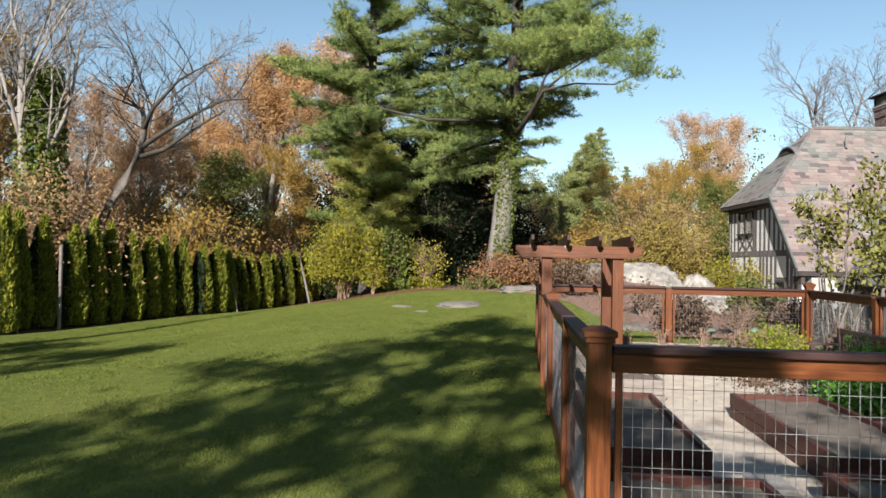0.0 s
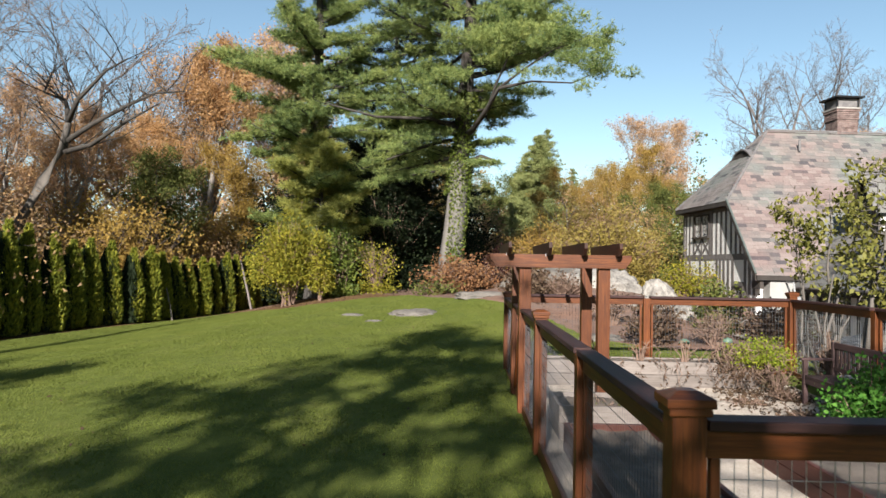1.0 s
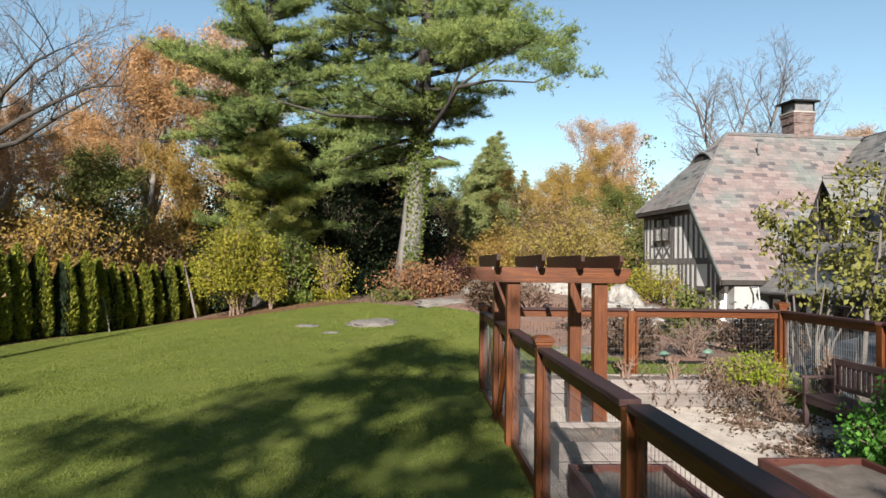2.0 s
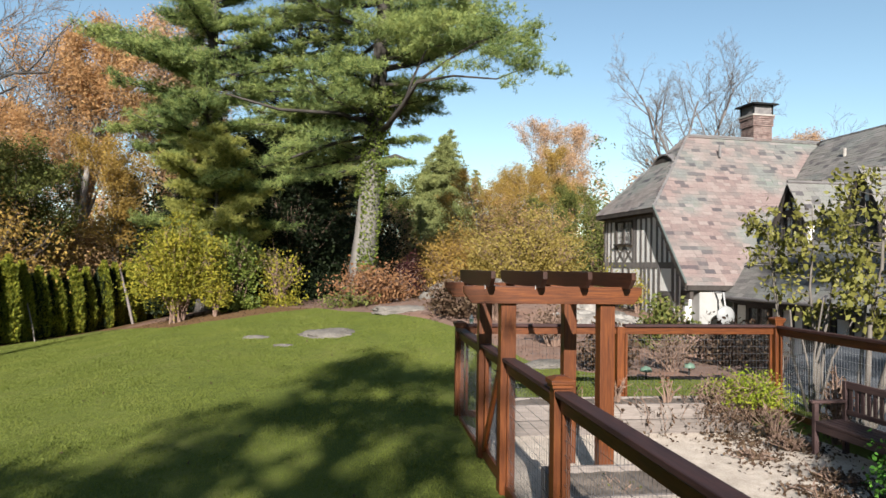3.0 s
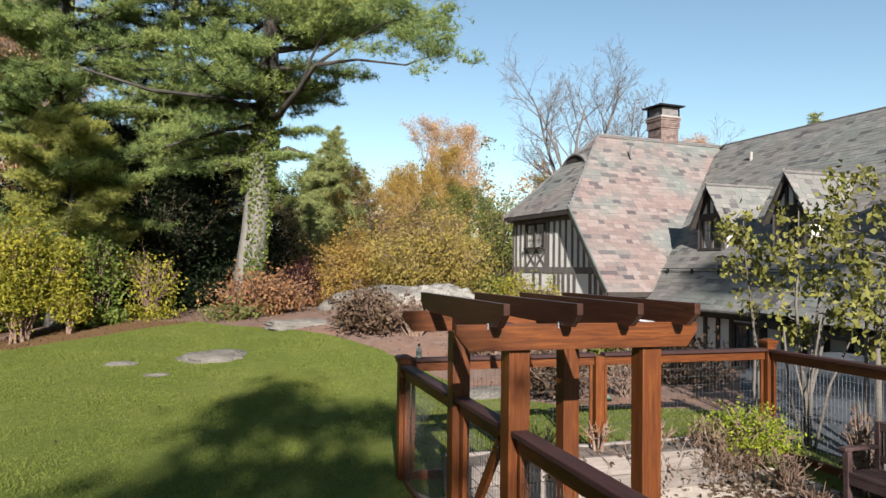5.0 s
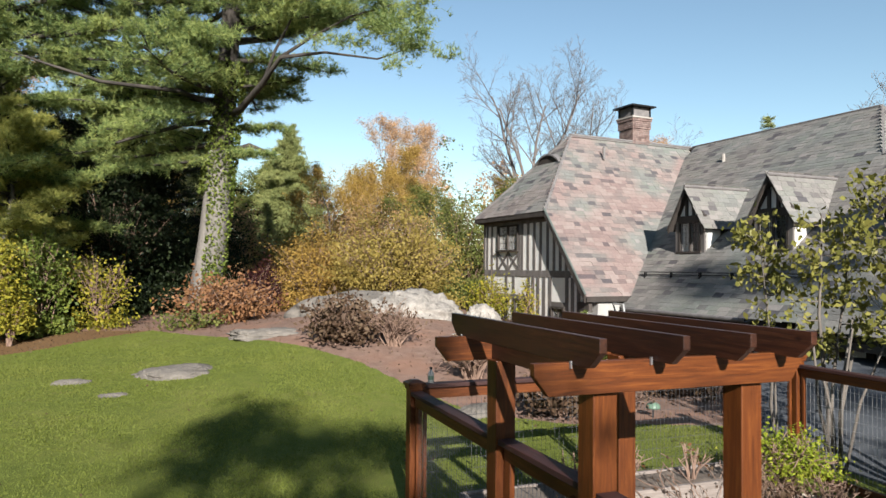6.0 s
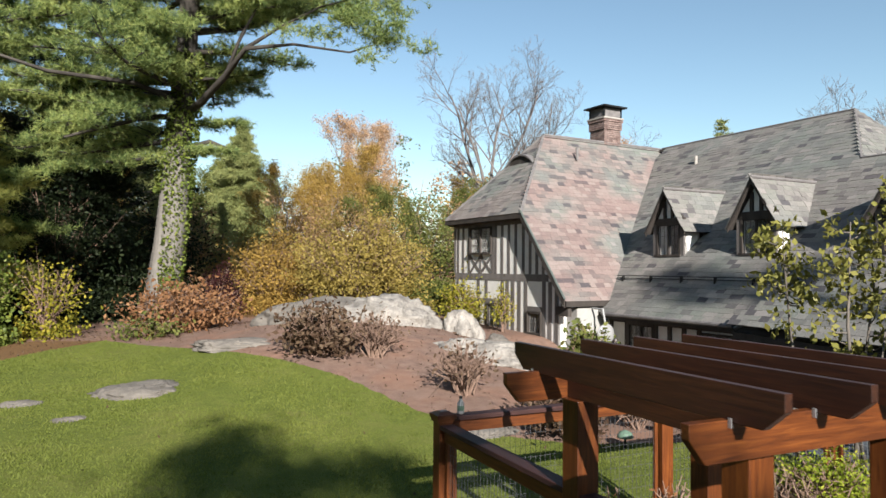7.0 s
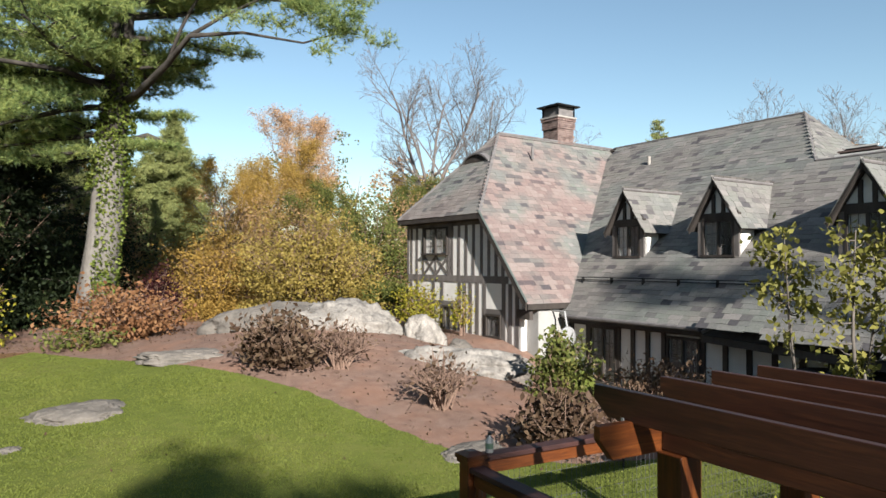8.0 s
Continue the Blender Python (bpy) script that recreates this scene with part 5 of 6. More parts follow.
shrub("yew", "dense near-black yew standing in for shade between the two pines", "shrub", 167, 5.0, 4.2, 12000, 0.15, SHADENEEDLE, 36, m=at(-8.6, 31.8), skirt=0.4)
conifer("hemlock_tree", "dense near-black hemlock standing in for shade behind the pine trunk", 109, 9.5, 3.4, 12000, SHADENEEDLE, at(-4.2, 33.6), tuft=0.3)
conifer("hemlock_tree", "near-black hemlock standing in for shade between the pines", 110, 8.5, 3.2, 10000, SHADENEEDLE, at(-8.8, 34.2), tuft=0.3)
shrub("yew", "tall near-black yew standing in for shade behind the pines", "shrub", 168, 6.5, 6.5, 15000, 0.18, SHADENEEDLE, 40, m=at(-10.5, 34.5), skirt=0.4)
shrub("shrub", "yellowing vine-covered shrub beneath the pine", "shrub", 64, 2.4, 2.2, 1700, 0.12, LIME, 26, m=at(-4.3, 25.6), skirt=0.36, clump=0.05)
shrub("yew", "broad near-black thicket standing in for shade behind the pines", "shrub", 165, 8.0, 6.0, 16000, 0.18, SHADENEEDLE, 40, m=at(-11.0, 38.0), skirt=0.35)
shrub("yew", "dark green evergreen bush behind the timbered end wall", "shrub", 169, 5.5, 5.6, 15000, 0.16, OLIVE, 44, m=at(13.0, 39.0), skirt=0.36, clump=0.05)
shrub("hydrangea", "faded russet hydrangea with dry leaves at the pine's foot", "shrub", 65, 3.2, 1.3, 4200, 0.135, PALEDRY, 80, m=at(-0.8, 25.0), flat=0.7, skirt=0.2)
shrub("shrub", "low yellow-green leaves in front of the faded hydrangea", "shrub", 165, 1.9, 0.7, 800, 0.12, OLIVE, 20, m=at(-1.7, 24.2), skirt=0.2)
shrub("yellow_shrub", "large rounded yellow shrub beside the house", "shrub", 66, 5.9, 4.0, 42000, 0.115, YELLOW, 110, m=at(5.9, 29.4), skirt=0.35, clump=0.032)
shrub("yellow_shrub", "smaller golden shrub behind the mulch bed", "shrub", 67, 5.0, 3.2, 26000, 0.11, GOLD, 60, m=at(3.6, 33.5), skirt=0.35, clump=0.04)
shrub("barberry", "dark red shrub behind the pine", "shrub", 68, 1.6, 2.0, 3500, 0.1, DARKRED, 24, m=at(0.9, 30.6), skirt=0.3)
shrub("hydrangea", "dried brown hydrangea bush on the mulch bed", "shrub", 71, 1.9, 1.0, 2300, 0.125, DRYLEAF, 60, m=at(1.2, 17.9), skirt=0.2)
shrub("hydrangea", "bare-stemmed dried hydrangea beside a leafy one", "shrub", 171, 1.5, 0.85, 250, 0.09, DRYLEAF, 90, m=at(2.2, 17.4), skirt=0.0)
shrub("hydrangea", "small dried hydrangea with bare stems", "shrub", 72, 1.3, 0.95, 220, 0.1, DRYLEAF, 70, m=at(2.95, 14.9), skirt=0.0)
shrub("hydrangea", "dried brown hydrangea behind the back fence", "shrub", 73, 1.5, 0.82, 2000, 0.11, DRYLEAF, 46, m=at(3.35, 12.4), skirt=0.2)
shrub("hydrangea", "dried hydrangea hedge behind the fence corner", "shrub", 74, 2.2, 0.8, 2600, 0.1, DRYLEAF, 46, m=at(6.5, 13.5), skirt=0.2)
shrub("hydrangea", "brown hydrangea row below the dormer wing", "shrub", 174, 1.8, 0.45, 1600, 0.11, DRYLEAF, 40, m=at(8.2, 15.2), skirt=0.2)
shrub("rose_bush", "leggy rose bush with pale stems", "shrub", 75, 1.3, 0.7, 200, 0.08, DRYLEAF, 60, m=at(4.6, 12.4), skirt=0.0)
shrub("andromeda", "glossy green and yellow shrub by the house corner", "shrub", 76, 1.35, 1.25, 3600, 0.12, OLIVE, 30, m=at(5.75, 15.2), skirt=0.35, clump=0.05)
shrub("climber", "yellow climber against the timbered wall", "shrub", 77, 2.2, 1.5, 2200, 0.1, LIME, 18, m=at(8.0, 24.9), flat=0.6)
shrub("climber", "thin green climber with red berries by the wall", "shrub", 177, 0.9, 1.6, 500, 0.1, LIME, 12, m=at(8.2, 22.6), flat=0.6)
shrub("fern_bush", "bright yellow-green bush in the back bed", "shrub", 78, 1.15, 0.42, 4200, 0.045, FERN, 44, m=pose(4.08, 8.85, 0.38), skirt=0.2)
shrub("garden_bush", "dense bright green bush beside the bed", "shrub", 79, 1.25, 0.75, 9500, 0.055, GREENLEAF, 40, m=pose(3.95, 5.3, 0.05), skirt=0.3, aspect=0.7)

# small trees by the garden with large pale leaves in loose bunches
def magnolia(label, seed, x, y, stems, bunches, per=30, size=0.105):
    """stems: the foot's offset and the way to the top with its radius; bunches: (low, high, width, number) of leaf bunches round each stem."""
    rng = np.random.default_rng(seed)
    t = thing("magnolia_tree", label, "tree", at(x, y), "small magnolias")
    pts = []
    for (fx, fy, tx, ty, h, r), (lo, hi, wide, n) in zip(stems, bunches):
        foot, top = Vector((fx, fy, -0.1)), Vector((tx, ty, h))
        way = [foot.lerp(top, f) + Vector((rng.normal(0, 0.035), rng.normal(0, 0.035), 0)) * (f > 0) for f in (0, 0.2, 0.4, 0.6, 0.8, 1.0)]
        stem = Geo().tube(way, [r, r * 0.9, r * 0.75, r * 0.55, r * 0.4, r * 0.2], 7)
        for k in range(n):
            f = lo + (hi - lo) * (k + rng.uniform()) / n
            i = min(int(f * 5), 4)
            q = way[i].lerp(way[i + 1], min(1.0, f * 5 - i))
            a = rng.uniform(0, 6.283)
            e = q + Vector((math.cos(a), math.sin(a), rng.uniform(0.1, 0.8))) * wide * rng.uniform(0.35, 1.0)
            stem.tube([q, q.lerp(e, 0.5) + Vector((0, 0, -0.04)), e], [0.011, 0.008, 0.004], 4)
            m = int(per * rng.uniform(0.5, 1.4))
            pts.append(np.array(e)[None] + rng.normal(0, 1, (m, 3)) * np.array([0.1, 0.1, 0.09]))
        part("stem", stem, PALEBARK, t, smooth=True)
    part("crown", leaf_mesh("crown", np.concatenate(pts), size, rng, MAGNOLIA, 0.6, 0.9), None, t)


magnolia("thin young tree with one loose tuft of yellow-green leaves", 81, 5.6, 10.4, ((0, 0, -0.3, -0.05, 3.0, 0.026), (0.05, 0.03, -0.12, 0.05, 2.8, 0.02)), ((0.68, 1.0, 0.3, 11), (0.55, 1.0, 0.22, 7)))
magnolia("slender pale-stemmed tree with loose bunches of olive leaves", 82, 5.75, 9.75, ((0, 0, -0.1, 0, 3.1, 0.035), (0.1, -0.05, 0.35, -0.1, 2.9, 0.028)), ((0.4, 1.0, 0.3, 14), (0.4, 1.0, 0.32, 12)))
magnolia("leaning pale-barked tree with large yellow-green leaves", 83, 5.5, 8.3, ((-0.1, 0, 0.8, 0.55, 3.7, 0.045), (-0.05, 0, 1.4, 0.3, 3.4, 0.055), (-0.1, 0.1, 0.8, 1.0, 3.3, 0.032), (0.0, 0.0, 1.75, 0.1, 3.0, 0.035)),
         ((0.45, 1.0, 0.55, 23), (0.4, 1.0, 0.6, 24), (0.38, 1.0, 0.55, 18), (0.35, 1.0, 0.6, 22)))


def bare_sapling(x, y):
    """Pale cut-back stems splaying from one root."""
    rng = np.random.default_rng(92)
    t = thing("bare_sapling", "cut-back pale bare stems beyond the fence corner", "shrub", at(x, y))
    for k, (lx, ly, h, r) in enumerate(((-0.28, 0.1, 1.5, 0.02), (0.12, -0.1, 1.7, 0.016), (0.3, 0.05, 1.35, 0.026), (0.5, 0.2, 1.8, 0.014), (0.72, -0.1, 1.6, 0.018), (-0.05, 0.2, 1.2, 0.018))):
        mid = Vector((lx * 0.45 + rng.normal(0, 0.05), ly * 0.5, h * 0.5))
        part("stem", Geo().tube([(lx * 0.1, ly * 0.1, -0.1), mid, (lx, ly, h)], [r * 1.2, r, r * 0.7], 7), PALEBARK, t, smooth=True)


bare_sapling(5.25, 9.15)

# ---- woods ----
WOODS = {
    "orange": leafy_tree("autumn_tree", "tall autumn tree with orange leaves", "tree", 101, 15, 0.3, ORANGE, 42000, 0.135, bark=GREYBARK, spread=0.8, blur=0.27, trunk=0.25, group="autumn wood"),
    "brown": leafy_tree("autumn_tree", "tall autumn tree with thin russet leaves", "tree", 102, 16, 0.3, BROWN, 19000, 0.155, bark=GREYBARK, spread=0.75, blur=0.27, trunk=0.25, group="autumn wood", floor=0.012),
    "gold": leafy_tree("autumn_tree", "autumn tree with golden leaves", "tree", 103, 12, 0.26, GOLD, 27000, 0.15, bark=GREYBARK, spread=0.85, blur=0.27, trunk=0.2, group="autumn wood"),
    "olive": leafy_tree("autumn_tree", "tree with olive-green leaves turning", "tree", 104, 11, 0.26, OLIVE, 24000, 0.165, spread=0.85, blur=0.3, trunk=0.2, group="autumn wood"),
    "bare": leafy_tree("bare_tree", "tall leafless grey tree", "tree", 105, 18, 0.3, None, 0, 0.1, bark=GREYTWIG, spread=0.95, kids=6, trunk=0.25, lift=0.18, depth=4, group="autumn wood", floor=0.014),
    "fir": conifer("fir_tree", "pointed soft green conifer", 106, 15, 4.4, 9000, FIRGREEN, group="evergreens"),
}


def build_woods():
    rng = np.random.default_rng(2024)
    used = set()

    def stand(kind, x, y, s, turn=None):
        ob = WOODS[kind]
        m = at(x, y, rng.uniform(0, 360) if turn is None else turn, -0.1, s)
        if kind not in used:
            used.add(kind)
            ob.matrix_world = m
        else:
            made = copy_thing(ob, Matrix.Identity(4))
            made.matrix_world = m

    # the wood behind the hedge
    for x, y, k, s in ((-17, 33, "orange", 0.7), (-16.9, 38.5, "orange", 1.04), (-20, 29, "orange", 0.62), (-23, 36, "bare", 1.0), (-18, 43, "brown", 1.1), (-11, 42, "brown", 1.05), 
                       (-22, 22, "gold", 0.85), (-30, 33, "bare", 1.1), (-24, 24, "bare", 0.95), (-20, 19, "bare", 0.85), (-12.5, 33, "gold", 0.7), (-15, 30, "olive", 0.7),
                       (-22, 47, "bare", 1.0), (-15, 50, "brown", 1.2), (-9, 47, "olive", 1.1), (-30, 42, "brown", 0.85), (-18, 26, "brown", 0.6),
                       (-25, 31, "brown", 0.75), (-13, 45, "gold", 1.1), (-19, 37, "bare", 0.9)):
        stand(k, x, y, s)
    # evergreens and gold trees behind the yellow shrubs
    for x, y, k, s in ((2.6, 44, "fir", 0.36), (9.6, 82, "fir", 1.1), (6.2, 74, "fir", 0.8), (13.0, 84, "fir", 0.8), (-1.0, 46, "fir", 0.7), (1.5, 55, "olive", 0.8), (7, 46, "gold", 0.62), (10, 50, "gold", 0.66), (13, 47, "olive", 0.6),
                       (12.5, 56, "gold", 0.85), (17, 60, "gold", 0.75), (20.5, 70, "brown", 1.0), (22, 76, "brown", 1.08), (17, 52, "olive", 0.72), (24, 58, "olive", 0.85), (28, 62, "gold", 0.8), (14, 66, "gold", 0.8),
                       (31, 47, "bare", 0.7), (25.5, 38.5, "brown", 0.66), (45.8, 48.8, "fir", 1.0), (50, 40, "bare", 0.9), (56, 36, "bare", 0.9), (62, 40, "bare", 1.0),
                       (37, 52, "olive", 0.8), (30, 50, "brown", 0.7), (48, 54, "gold", 0.9), (58, 50, "brown", 0.9), (66, 30, "bare", 0.95), (70, 44, "olive", 1.0), (5, 64, "olive", 1.0), (-4, 62, "gold", 1.0)):
        stand(k, x, y, s)


build_woods()
conifer("spruce_tree", "broad pyramid of soft green spruce behind the yellow shrub", 108, 12.6, 4.6, 26000, FIRGREEN, at(6.4, 63.0), tuft=0.4)


def far_wood():
    """Far woodland closing the view all round; unseen trees behind added to block skylight."""
    rng = np.random.default_rng(2025)
    by = {k: [] for k in range(4)}
    stems = Geo()
    for k in range(130):
        behind = k >= 84
        az = radians(108 + 144 * (k - 84) / 46 + rng.uniform(-1, 1)) if behind else radians(-70 + 165 * k / 84 + rng.uniform(-1, 1))
        d = rng.uniform(34, 44) if behind else rng.uniform(72, 108)
        x, y = d * math.sin(az), 5 + d * math.cos(az)
        z, h = land1(x, y), (rng.uniform(10, 14.5) if behind else rng.uniform(8, 15))
        # unseen trees on this side are made taller to block more skylight
        if behind and math.degrees(az) < 152:
            h *= 1.75
        stems.tube([(x, y, z - 0.3), (x + rng.normal(0, 0.4), y, z + h * 0.5), (x + rng.normal(0, 0.8), y, z + h * 0.95)], [0.25, 0.17, 0.04], 5)
        for j in range(9):
            a, f = rng.uniform(0, 6.28), rng.uniform(0.25, 0.8)
            stems.tube([(x, y, z + h * f), (x + 2.6 * math.cos(a), y + 2.6 * math.sin(a), z + h * f + 2.2)], [0.09, 0.02], 3)
        clumps = rng.normal(0, 1, (26, 3)) * np.array([2.1, 2.1, h * 0.2]) + np.array([x, y, z + h * 0.6])
        by[int(rng.integers(0, 4))].append(clumps[rng.integers(0, 26, 1100)] + rng.normal(0, 0.55, (1100, 3)))
    t = thing("far_woods", "distant autumn woodland of brown and golden trees, plus unseen trees behind blocking skylight", "woodland", kind="stuff")
    part("trunk", stems, GREYBARK, t)
    for k, mat_ in enumerate((BROWN, GOLD, BROWN, OLIVE)):
        part("foliage", leaf_mesh("foliage", np.concatenate(by[k]), 0.4, rng, mat_), None, t)


far_wood()


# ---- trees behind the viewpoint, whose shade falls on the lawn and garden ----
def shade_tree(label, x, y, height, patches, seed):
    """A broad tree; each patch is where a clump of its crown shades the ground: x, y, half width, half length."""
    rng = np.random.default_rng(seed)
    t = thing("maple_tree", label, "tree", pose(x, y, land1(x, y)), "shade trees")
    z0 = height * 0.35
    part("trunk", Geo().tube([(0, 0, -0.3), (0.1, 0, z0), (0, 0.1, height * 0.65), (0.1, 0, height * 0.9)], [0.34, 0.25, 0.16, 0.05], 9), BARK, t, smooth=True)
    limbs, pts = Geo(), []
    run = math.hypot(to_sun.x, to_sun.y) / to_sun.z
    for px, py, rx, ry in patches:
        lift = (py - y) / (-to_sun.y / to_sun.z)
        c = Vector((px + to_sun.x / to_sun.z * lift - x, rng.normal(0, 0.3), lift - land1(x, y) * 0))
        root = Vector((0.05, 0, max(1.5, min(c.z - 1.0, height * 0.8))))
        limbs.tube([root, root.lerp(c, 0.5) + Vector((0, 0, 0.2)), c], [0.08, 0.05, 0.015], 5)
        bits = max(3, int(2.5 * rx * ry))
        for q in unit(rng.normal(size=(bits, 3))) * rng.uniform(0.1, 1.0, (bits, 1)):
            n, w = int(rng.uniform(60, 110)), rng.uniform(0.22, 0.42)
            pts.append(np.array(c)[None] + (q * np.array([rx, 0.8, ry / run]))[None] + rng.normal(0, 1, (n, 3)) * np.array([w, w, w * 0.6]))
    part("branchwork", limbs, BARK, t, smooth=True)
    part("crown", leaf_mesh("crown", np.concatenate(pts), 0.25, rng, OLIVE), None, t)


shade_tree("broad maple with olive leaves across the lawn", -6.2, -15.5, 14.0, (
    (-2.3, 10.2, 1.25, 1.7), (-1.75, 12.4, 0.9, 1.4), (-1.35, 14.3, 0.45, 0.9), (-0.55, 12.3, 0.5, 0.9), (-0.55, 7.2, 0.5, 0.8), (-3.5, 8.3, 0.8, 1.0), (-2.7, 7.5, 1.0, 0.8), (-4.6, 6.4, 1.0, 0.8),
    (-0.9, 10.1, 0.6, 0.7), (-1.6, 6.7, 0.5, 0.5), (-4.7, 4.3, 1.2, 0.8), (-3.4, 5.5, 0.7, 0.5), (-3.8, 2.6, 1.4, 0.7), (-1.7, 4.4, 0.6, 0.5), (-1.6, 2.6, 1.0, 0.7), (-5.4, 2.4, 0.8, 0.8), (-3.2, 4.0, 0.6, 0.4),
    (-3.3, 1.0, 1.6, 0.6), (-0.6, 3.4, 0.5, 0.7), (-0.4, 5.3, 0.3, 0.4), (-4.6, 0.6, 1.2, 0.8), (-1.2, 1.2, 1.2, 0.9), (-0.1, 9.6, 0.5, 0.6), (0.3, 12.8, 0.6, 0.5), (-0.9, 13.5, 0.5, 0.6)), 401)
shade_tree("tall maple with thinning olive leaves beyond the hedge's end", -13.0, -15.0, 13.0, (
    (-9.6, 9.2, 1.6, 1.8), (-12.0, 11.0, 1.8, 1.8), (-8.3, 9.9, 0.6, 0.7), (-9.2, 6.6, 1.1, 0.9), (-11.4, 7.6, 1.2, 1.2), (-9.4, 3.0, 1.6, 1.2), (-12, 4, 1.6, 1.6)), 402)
# unseen blocker, added only to darken the gap between the pines
shade_tree("unseen very tall tree added to shade the gap between the pines", -18.0, -14.0, 25.0, (
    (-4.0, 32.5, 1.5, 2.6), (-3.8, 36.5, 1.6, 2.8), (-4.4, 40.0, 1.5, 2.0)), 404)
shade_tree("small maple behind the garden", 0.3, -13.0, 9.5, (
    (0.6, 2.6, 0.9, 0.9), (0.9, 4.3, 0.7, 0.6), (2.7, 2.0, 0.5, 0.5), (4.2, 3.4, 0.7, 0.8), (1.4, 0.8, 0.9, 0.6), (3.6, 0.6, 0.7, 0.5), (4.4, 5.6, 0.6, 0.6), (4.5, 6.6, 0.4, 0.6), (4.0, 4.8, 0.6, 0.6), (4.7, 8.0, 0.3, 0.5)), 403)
# unseen blocker: clumps set to throw shade on the drive and dormer roof
shade_tree("unseen tall tree added to shade the drive and the dormer roof", 5.4, -13.0, 17.0, ((6.6, 4.0, 1.2, 1.4), (7.0, 6.6, 1.2, 1.6), (7.4, 9.2, 1.2, 1.6), (9.4, 5.0, 1.3, 1.6), (9.4, 8.0, 1.3, 1.8), (8.6, 11.2, 1.4, 1.6), (10.6, 11.0, 1.0, 1.6), (10.2, 13.0, 0.9, 1.2), (12.15, 20.6, 0.4, 1.2), (12.2, 22.3, 0.35, 1.0), (12.4, 23.9, 0.2, 0.7), (12.6, 19.6, 0.35, 0.8)), 405)

# bare trees rising behind the house
def spreading_bare(label, seed, m, leaders, length, radius, twigs=4):
    """Several leaders fanning from a low fork, then ever finer forks."""
    rng = np.random.default_rng(seed)
    t = thing("bare_tree", label, "tree", m)
    part("trunk", Geo().tube([(0, 0, -0.3), (-0.1, 0, 2.2), (0, 0, 4.6)], [radius * 1.2, radius, radius * 0.85], 9), GREYTWIG, t, smooth=True)
    for lx, ly in leaders:
        limbs = []
        grow(rng, Vector((0, 0, rng.uniform(3.4, 4.6))), (lx, ly, 1), length * rng.uniform(0.85, 1.1), radius * 0.55, 1, limbs, 7, 0.85, 0.16, 0.06, 0.52, 0.22, 6, twigs + 1, 0.0065)
        part("limb", limb_geo(limbs, 1, 9), GREYTWIG, t, smooth=True)


spreading_bare("broad leafless grey tree rising behind the house", 131, at(28.0, 59.5, s=1.3), ((-0.42, 0.1), (-0.15, -0.2), (0.12, 0.15), (0.34, -0.1)), 9.2, 0.31)
spreading_bare("leafless tree with fine twigs behind the chimney", 133, at(34.2, 60.5, s=1.3), ((-0.3, 0.1), (0.05, -0.2), (0.36, 0.1)), 8.2, 0.2)
# leaning bare tree over the hedge
def leaning_tree():
    rng = np.random.default_rng(121)
    t = thing("bare_tree", "leaning leafless tree with forked pale trunk above the hedge", "tree", pose(-18.6, 23.0, -0.5))
    part("trunk", Geo().tube([(-0.5, 0, -0.3), (0.2, 0, 1.8), (0.95, 0, 3.5), (1.9, 0.1, 5.4), (2.65, 0.1, 6.7), (2.8, 0.1, 7.6)], [0.29, 0.25, 0.22, 0.2, 0.17, 0.12], 9), PALEBARK, t, smooth=True)
    arms = ([(2.8, 0.1, 7.5), (2.75, 0.1, 8.1), (2.6, 0.2, 8.5), (1.7, 0.3, 8.8), (2.1, 0.4, 9.9)], [(2.8, 0.1, 7.6), (3.3, -0.2, 8.4), (4.4, -0.3, 9.5), (5.2, -0.2, 10.0)],
            [(2.75, 0.1, 6.9), (3.7, 0.2, 7.6), (4.9, 0.5, 8.4), (5.9, 0.6, 8.9), (7.0, 0.7, 9.0)], [(2.7, 0.1, 6.5), (3.9, -0.3, 6.7), (5.3, -0.4, 7.6), (6.4, -0.2, 8.3)])
    for arm in arms:
        pts = [Vector(p) for p in arm]
        limbs = [(pts, [0.12 * (1 - 0.8 * i / (len(pts) - 1)) for i in range(len(pts))], 1)]
        for i in range(1, len(pts)):
            for k in range(3):
                q = pts[i - 1].lerp(pts[i], rng.uniform())
                grow(rng, q, (rng.normal(0, 0.7), rng.normal(0, 0.7), 0.8), rng.uniform(1.2, 2.6), 0.03, 2, limbs, 4, 0.7, 0.2, 0.12, 0.6, 0.2, 4, 4)
        part("limb", limb_geo(limbs, 1, 4, 0.004), DARKBARK, t, smooth=True)


leaning_tree()
THICKET = shrub("thicket", "tangled autumn undergrowth behind the hedge", "shrub", 190, 6.5, 4.6, 15000, 0.13, UNDER, 40, BARK, skirt=0.3, clump=0.05, small=True, group="undergrowth")
THICKET_GOLD = shrub("thicket", "tangled golden undergrowth in the wood", "shrub", 191, 6.5, 4.2, 15000, 0.13, GOLD, 40, BARK, skirt=0.3, clump=0.05, small=True, group="undergrowth")


